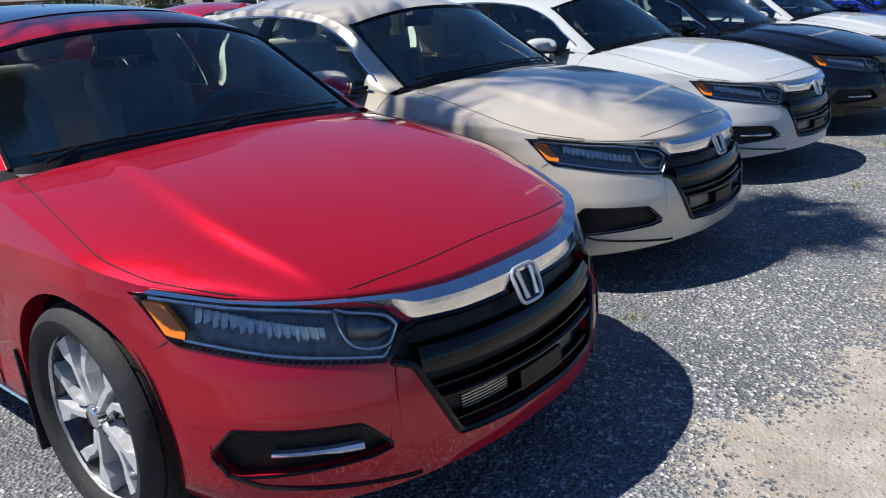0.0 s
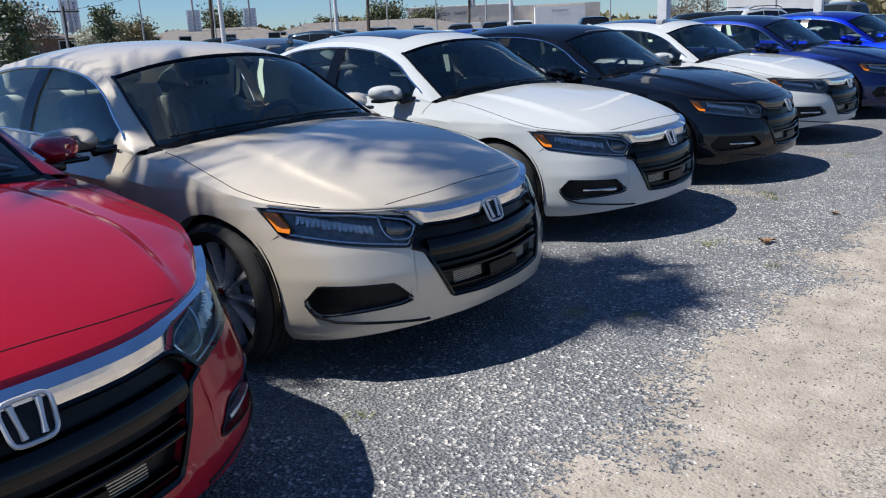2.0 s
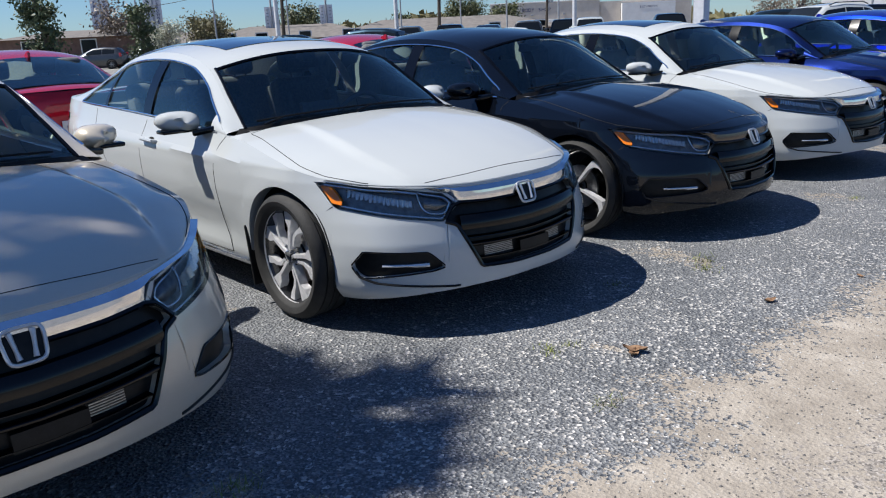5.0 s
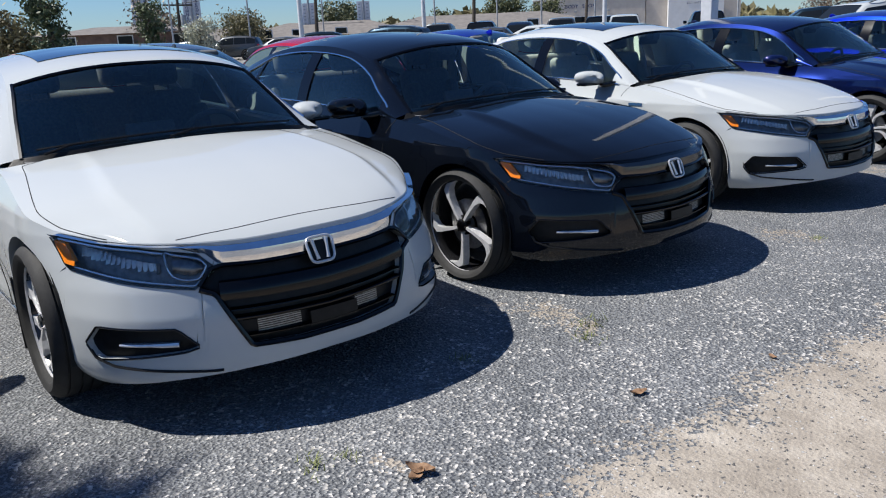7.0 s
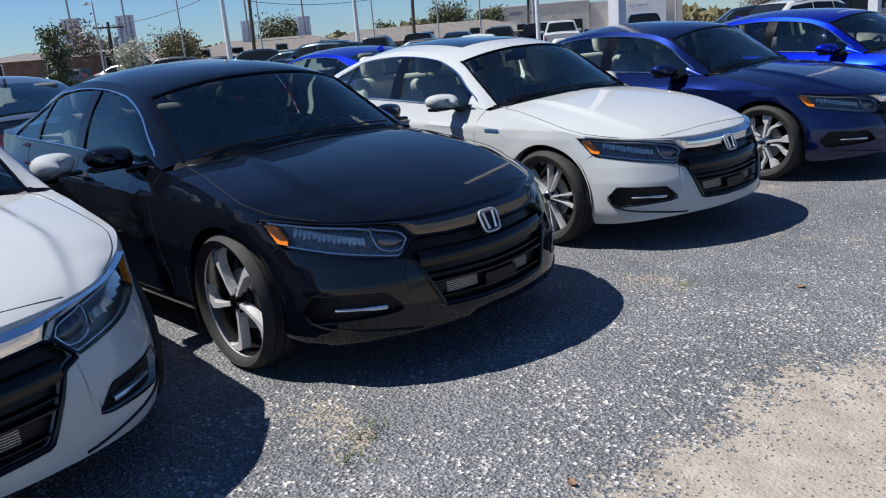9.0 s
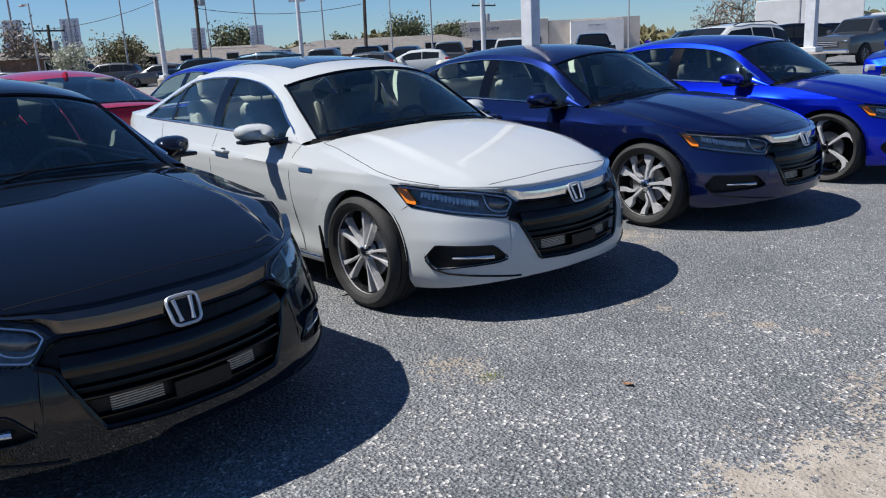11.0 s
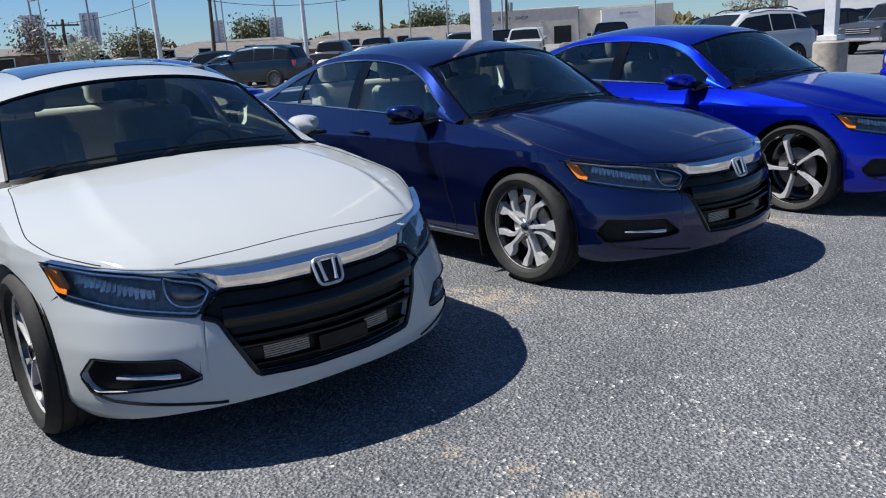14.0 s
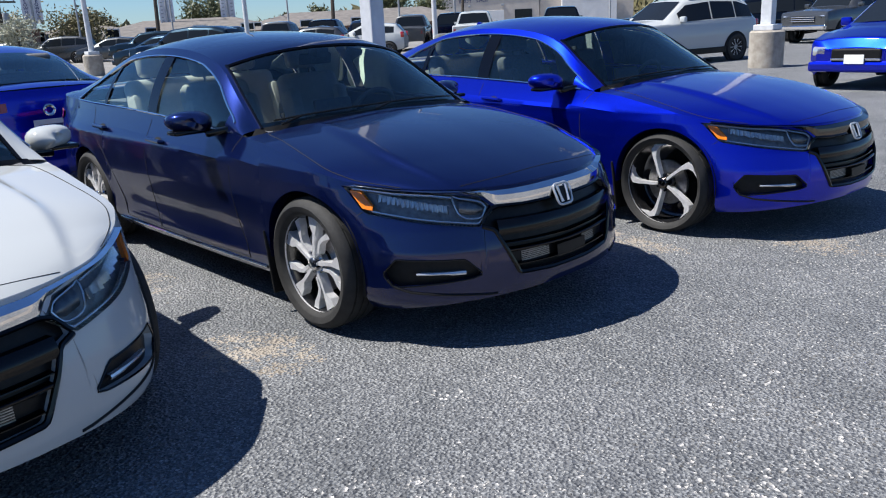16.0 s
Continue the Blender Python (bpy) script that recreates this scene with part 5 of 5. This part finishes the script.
def utility_pole(x, y, h, turn):
    p = new("utility_pole")
    p.matrix_world = pose(x, y, 0, 0, 2, turn)
    tagged(p, "dark wooden utility pole with cross arm", "utility pole", "utility poles")
    put("pole", mesh_of(f"up{h}", lambda: tube([(0, 0, q) for q in np.linspace(-0.1, h, 5)], np.linspace(0.15, 0.1, 5), 8)), WOOD_POLE, p)
    put("cross_arm", mesh_of("cross", lambda: block(-1.1, -0.06, -0.06, 1.1, 0.06, 0.06)), WOOD_POLE, p, pose(0, 0, h - 0.4), False)
    put("transformer", mesh_of("transformer", lambda: lathe([(0.001, 0.8), (0.2, 0.78), (0.22, 0.7), (0.22, 0.05), (0.001, 0)], 16, "z")), POLE_GREY, p, pose(0.35, 0, h - 1.9))
    for q in (-1, -0.4, 0.4, 1):
        put("insulator", mesh_of("insul", lambda: lathe([(0.001, 0.2), (0.04, 0.18), (0.05, 0.05), (0.03, 0)], 8, "z")), POLE_GREY, p, pose(q, 0, h - 0.34))


for x, y, h in ((-50.2, 29.5, 7.2), (-43.75, 39.5, 8.6), (-58.0, 22.0, 4.6), (-47, 56, 5.5)):
    utility_pole(x, y, h, 55)
WIRE = material("power_line", (0.02, 0.02, 0.02), 0.7)
for (x0, y0, z0), (x1, y1, z1) in (((-50.2, 29.5, 6.9), (-43.75, 39.5, 8.2)), ((-50.2, 29.5, 5.2), (-43.75, 39.5, 5.0)), ((-58, 22, 4.3), (-50.2, 29.5, 6.8)), ((-43.75, 39.5, 8.2), (-24, 68, 9.5))):
    s = np.linspace(0, 1, 16)
    tagged(put("power_cable", mesh_of(f"wire{x0}{z0}", lambda: tube(np.stack([x0 + (x1 - x0) * s, y0 + (y1 - y0) * s, z0 + (z1 - z0) * s - 2.2 * s * (1 - s)], -1), 0.02, 4)), WIRE), "thin black power line between utility poles", "cable")


# ---- other vehicles ----
def vehicle(kind, label, x, y, turn, skin, category):
    """A van, hatchback, sport utility or pickup, nose to +x, from cross-sections (x, low, belt, top, half width, half roof)."""
    SECTIONS = {
        "suv": [(2.3, 0.35, 0.75, 0.78, 0.72, 0.5), (2.2, 0.28, 0.95, 1.0, 0.86, 0.66), (1.7, 0.25, 1.05, 1.12, 0.93, 0.7), (1.0, 0.25, 1.08, 1.18, 0.94, 0.72), (0.3, 0.25, 1.1, 1.68, 0.94, 0.66), (-0.6, 0.25, 1.12, 1.76, 0.94, 0.68), (-1.6, 0.25, 1.14, 1.72, 0.94, 0.67), (-2.1, 0.28, 1.14, 1.58, 0.92, 0.64), (-2.35, 0.32, 1.08, 1.12, 0.86, 0.62), (-2.4, 0.4, 0.9, 0.92, 0.82, 0.6)],
        "hatch": [(2.0, 0.33, 0.68, 0.7, 0.66, 0.45), (1.9, 0.24, 0.82, 0.86, 0.8, 0.6), (1.4, 0.22, 0.92, 0.98, 0.85, 0.64), (0.9, 0.22, 0.96, 1.06, 0.86, 0.66), (0.0, 0.22, 1.0, 1.47, 0.86, 0.6), (-0.8, 0.22, 1.02, 1.52, 0.86, 0.6), (-1.6, 0.24, 1.04, 1.44, 0.85, 0.58), (-1.95, 0.3, 1.0, 1.1, 0.8, 0.56), (-2.02, 0.36, 0.85, 0.87, 0.76, 0.54)],
        "pickup": [(2.75, 0.5, 0.95, 0.98, 0.86, 0.7), (2.7, 0.42, 1.1, 1.14, 0.94, 0.78), (2.2, 0.4, 1.16, 1.2, 0.98, 0.82), (1.2, 0.4, 1.2, 1.26, 0.99, 0.82), (0.65, 0.4, 1.22, 1.8, 0.99, 0.7), (-0.2, 0.4, 1.22, 1.88, 0.99, 0.72), (-0.85, 0.4, 1.22, 1.84, 0.99, 0.71), (-1.0, 0.4, 1.22, 1.24, 0.99, 0.92), (-2.7, 0.42, 1.22, 1.24, 0.99, 0.92), (-2.78, 0.5, 1.15, 1.17, 0.95, 0.88)],
    }[kind]
    S = np.array(SECTIONS)
    q = np.linspace(0, 1, 60)
    s = np.linspace(0, 1, len(S))
    D = np.stack([np.interp(q, s, S[:, k]) for k in range(6)], 1)
    car = new(kind + "_car" if kind == "hatch" else kind)
    car.matrix_world = pose(x, y, 0, 0, 0, turn)
    tagged(car, label, category)

    def ring(d):
        X, lo, be, to, hw, hr = d
        h = [(hw * 0.9, lo), (hw * 0.98, lo + 0.08), (hw, (lo + be) / 2), (hw * 0.985, be - 0.05), (hw * 0.95, be), (hr + 0.03, max(be, to - 0.09)), (hr - 0.06, max(be, to - 0.02)), (hr * 0.5, to), (0, to + 0.01)]
        h = h + [(-a, b) for a, b in h[:-1][::-1]]
        return [(X, a, b) for a, b in h]
    def make():
        v, f = sheet(np.array([ring(d) for d in D]))
        n = 17
        f += [tuple(reversed(range(n))), tuple(range(59 * n, 60 * n))]
        return v, [tuple(reversed(k)) for k in f]
    put("body", mesh_of("v" + kind, make), skin, car)

    def pane(x0, x1, lo, hi, side):
        xs = np.linspace(x0, x1, 8)
        out = []
        for X in xs:
            d = [np.interp(-X, -S[:, 0], S[:, k]) for k in range(6)]
            d[0] = X
            r = ring(d)
            a, b = np.array(r[4]), np.array(r[5])
            k0, k1 = lo, hi
            row = [a + (b - a) * t + np.array([0, 0.012, 0.0]) for t in np.linspace(k0, k1, 4)]
            out.append([(p[0], p[1] * side, p[2]) for p in row])
        v, f = sheet(np.array(out))
        return (v, f) if side > 0 else (v, [tuple(reversed(k)) for k in f])
    spans = {"suv": ((0.62, -0.52), (-0.56, -1.42), (-1.46, -2.1)), "hatch": ((0.35, -0.66), (-0.70, -1.55)), "pickup": ((0.62, -0.05), (-0.12, -0.8))}[kind]
    for n, (x0, x1) in enumerate(spans):
        for side in (-1, 1):
            put("side_window", mesh_of(f"v{kind}{n}{side}", lambda: pane(x0, x1, 0.05, 0.9, side)), DARK_GLASS, car)
    def screen(x0, x1, off):
        rows = []
        for X in np.linspace(x0, x1, 8):
            d = [np.interp(-X, -S[:, 0], S[:, k]) for k in range(6)]
            hw = (d[5] - 0.06) * 0.95
            rows.append([(X + off, w * hw, d[3] + 0.012 - 0.02 * abs(w)) for w in np.linspace(-1, 1, 9)])
        v, f = sheet(np.array(rows))
        return v, [tuple(reversed(k)) for k in f]
    fs, rs = {"suv": ((0.98, 0.34), (-2.08, -2.33)), "hatch": ((0.86, 0.06), (-1.62, -1.93)), "pickup": ((1.18, 0.7), (-0.87, -0.99))}[kind]
    put("windshield", mesh_of("vw" + kind, lambda: screen(*fs, 0.02)), DARK_GLASS, car)
    put("rear_window", mesh_of("vr" + kind, lambda: screen(*rs, -0.02)), DARK_GLASS, car)
    nose, tail, hw = S[0, 0], S[-1, 0], S[1, 4]
    zl = S[1, 2] - 0.16
    put("grille", mesh_of("vg" + kind, lambda: block(nose - 0.08, -hw * 0.5, zl - 0.2, nose + 0.03, hw * 0.5, zl + 0.03, 0.03)), BLACK_PLASTIC, car, smooth=False)
    for i in range(1 if kind == "hatch" else 3):
        put("slat", mesh_of(f"vs{kind}", lambda: block(nose - 0.02, -hw * 0.5, -0.018, nose + 0.045, hw * 0.5, 0.018, 0.01)), CHROME, car, pose(0, 0, zl - 0.15 + 0.07 * i), False)
    put("bumper", mesh_of("vb" + kind, lambda: block(nose - 0.12, -hw * 0.97, S[1, 1] + 0.06, nose + 0.06, hw * 0.97, S[1, 1] + 0.24, 0.05)), CHROME if kind == "pickup" else skin, car, smooth=False)
    for side in (-1, 1):
        put("headlight", mesh_of(f"vh{kind}{side}", lambda: block(nose - 0.22, side * hw * 0.76 - 0.13, zl - 0.1, nose + 0.0, side * hw * 0.76 + 0.13, zl + 0.06, 0.04)), REFLECTOR, car)
        put("tail_light", mesh_of(f"vt{kind}{side}", lambda: block(tail - 0.0, side * hw * 0.9 - 0.09, 0.82, tail + 0.16, side * hw * 0.9 + 0.09, 1.08, 0.03)), RED_LENS, car)
        put("mirror", mesh_of(f"vm{kind}{side}", lambda: block(fs[1] + 0.2, side * (hw + 0.12) - 0.1, S[4, 2] + 0.0, fs[1] + 0.32, side * (hw + 0.12) + 0.1, S[4, 2] + 0.16, 0.04)), skin, car)
        for xa in ((1.5, -1.45) if kind == "suv" else (1.25, -1.3) if kind == "hatch" else (1.75, -1.75)):
            r = 0.31 if kind == "hatch" else 0.36 if kind == "suv" else 0.4
            put("wheel_arch", mesh_of(f"va{kind}{side}{xa}", lambda: moved(lathe([(0.05, 0.0), (r + 0.07, 0.0), (r + 0.075, -0.05)], 28), pose(xa, side * (S[3, 4] + 0.004), r, 0, 0, 0 if side > 0 else 180))), VOID, car)
            w = put("wheel", mesh_of(f"vwh{kind}", lambda: tyre(r, r * 0.66)), RUBBER, car, pose(xa, side * (S[3, 4] - 0.075), r, 0, 20, 0 if side > 0 else 180))
            put("rim", mesh_of(f"vri{kind}", lambda: rim_face("multi", r * 0.65)), ALLOY, w, smooth=False)
            put("barrel", mesh_of(f"vba{kind}", lambda: lathe([(r * 0.66, 0.07), (r * 0.6, 0.03), (0.02, 0.02)], 28)), ALLOY_BLACK, w)
    return car


suv_white = vehicle("suv", "white sport utility with roof rails and black wheel arches", -8.6, 25.0, 254, PAINT_WHITE, "suv")
for side in (-1, 1):
    put("roof_rail", mesh_of(f"rail{side}", lambda: tube([(0.1, side * 0.62, 1.70), (-0.2, side * 0.64, 1.78), (-1.5, side * 0.64, 1.78), (-1.8, side * 0.62, 1.70)], 0.018)), BLACK_PLASTIC, suv_white)
    put("sill_cladding", mesh_of(f"clad{side}", lambda: block(-1.05, side * 0.93 - 0.03, 0.24, 1.1, side * 0.93 + 0.03, 0.4, 0.02)), BLACK_PLASTIC, suv_white, smooth=False)
vehicle("pickup", "dark grey pickup with chrome grille", -8.3, 37.2, 258, PAINT_GREY, "pickup truck")
hatch = vehicle("hatch", "small bright blue hatchback with white front plate", -1.44, 20.62, 266, PAINT_BLUE, "car")
put("number_plate", mesh_of("white_plate", lambda: block(0, -0.16, 0, 0.012, 0.16, 0.15, 0.004)), PAPER, hatch, pose(2.065, 0, 0.44), False)
vehicle("suv", "dark blue-green sport utility parked across the lane", -28.2, 20.4, 212, PAINT_TEAL, "suv")
vehicle("hatch", "dark grey car parked across the lane", -29.0, 26.9, 218, PAINT_GREY, "car")
vehicle("hatch", "white car parked across the lane", -27.6, 29.3, 220, PAINT_WHITE, "car")
vehicle("hatch", "dark blue car parked across the lane", -31.5, 20.8, 215, PAINT_TEAL, "car")
vehicle("pickup", "white pickup seen from behind", -26.2, 35.6, 130, PAINT_WHITE, "pickup truck")
vehicle("pickup", "black pickup seen from behind", -22.6, 38.2, 130, PAINT_BLACK, "pickup truck")
vehicle("suv", "blue-grey sport utility in a far row", -15.8, 36.0, 215, PAINT_TEAL, "suv")
vehicle("suv", "black sport utility in a far row", -11.8, 36.6, 215, PAINT_BLACK, "suv")
vehicle("suv", "black sport utility in a far row", -14.4, 47.8, 220, PAINT_BLACK, "suv")
for i, (x, y) in enumerate(((-37.0, 27.6), (-35.6, 29.8), (-34.0, 31.8), (-32.4, 33.6), (-30.6, 35.2), (-29.0, 36.8))):
    vehicle("pickup" if i % 3 else "suv", "black vehicle in a row of trucks", x, y, 130, (PAINT_BLACK, PAINT_GREY, PAINT_BLACK)[i % 3], "truck")["group"] = "row of dark trucks"
for i, (x, y, c) in enumerate(((-55.0, 21.0, PAINT_SILVER), (-53.5, 24.0, PAINT_GREY), (-50.0, 26.0, PAINT_GREY), (-47.5, 27.5, PAINT_TEAL), (-56, 17.6, PAINT_GREY))):
    vehicle("suv" if i % 2 else "hatch", "small distant car by the road", x, y, 230, c, "car")["group"] = "distant cars"

truck = new("box_truck")
truck.matrix_world = pose(-18.6, 58.2, 0, 0, 0, 22)
tagged(truck, "white box truck parked far off", "truck")
put("cargo_box", mesh_of("cargo", lambda: block(-3.6, -1.2, 0.9, 3.0, 1.2, 3.5, 0.04)), WALL_WHITE, truck, smooth=False)
put("cab", mesh_of("cab", lambda: block(3.1, -1.0, 0.6, 4.9, 1.0, 2.3, 0.15, 3)), PAINT_WHITE, truck)
put("cab_window", mesh_of("cabwin", lambda: block(4.2, -1.01, 1.5, 4.92, 1.01, 2.1, 0.1)), DARK_GLASS, truck)
for xa in (-2.4, 4.0):
    for s in (-1, 1):
        put("wheel", mesh_of("twh", lambda: tyre(0.45, 0.27, 0.12)), RUBBER, truck, pose(xa, s * 0.95, 0.45))
put("chassis", mesh_of("chassis", lambda: block(-3.5, -0.5, 0.5, 4.0, 0.5, 0.88)), VOID, truck, smooth=False)

# ---- the row of sedans ----
sedan("bright red metallic sedan with chrome nose bar and pale seats", 0.70, -4.635, 2.19, PAINT_RED, "swirl", CREAM, sunroof=True)
sedan("champagne gold sedan with plain bumper recesses and beige seats", 0.30, -2.458, 2.73, PAINT_TAN, "multi", CREAM, lamp="plain", handle=CHROME)
sedan("pearl white sedan with dark seats and chrome nose bar", 0.0, 0.0, -0.42, PAINT_WHITE, "swirl", DARK_CLOTH, sunroof=True)
sedan("gloss black sport sedan with black and silver blade wheels", 0.02, 2.267, 2.23, PAINT_BLACK, "blade", DARK_CLOTH, sport=True)
sedan("white hybrid sedan with beige seats and blue fender badge", -0.12, 4.781, -2.40, PAINT_WHITE, "split", CREAM, sunroof=True, hybrid=True)
sedan("dark navy blue sedan with swirl alloy wheels and beige seats", 0.08, 7.451, -1.03, PAINT_NAVY, "swirl", CREAM)
sedan("vivid blue sport sedan with black and silver blade wheels", 0.533, 10.012, -3.30, PAINT_BLUE, "blade", DARK_CLOTH, sport=True)

# ---- the row behind, backs to us ----
def behind(label, y, skin, turn=180.0):
    c = sedan(label, -8.45, y, turn, skin, "multi", DARK_CLOTH, lamp="plain", flaps=False)
    c["group"] = "cars in the second row"
    put("rear_emblem", mesh_of("rear_emblem", lambda: lathe([(0.03, 0), (0.045, 0.006), (0.055, 0)], 20)), CHROME, c, pose(-3.935, 0, 0.86, 0, 0, 90))
    pl = put("dealer_plate", mesh_of("dealer_plate", lambda: block(-0.012, -0.16, -0.08, 0.0, 0.16, 0.08, 0.004)), PAPER, c, pose(-3.945, 0, 0.70), False)
    put("print_bar", mesh_of("plate_bars", lambda: join(block(-0.016, -0.12, -0.02, -0.012, 0.12, 0.035), block(-0.016, -0.13, -0.055, -0.012, 0.13, -0.045))), SIGN_BLUE, pl, smooth=False)
    return c


behind("red sedan with its tail towards the row", -0.4, PAINT_RED)
behind("dark grey sedan with its tail towards the row", 2.0, PAINT_GREY)
behind("red sedan with its tail towards the row", 4.4, PAINT_RED)
behind("blue sedan with white dealer plate on its tail", 6.95, PAINT_BLUE)
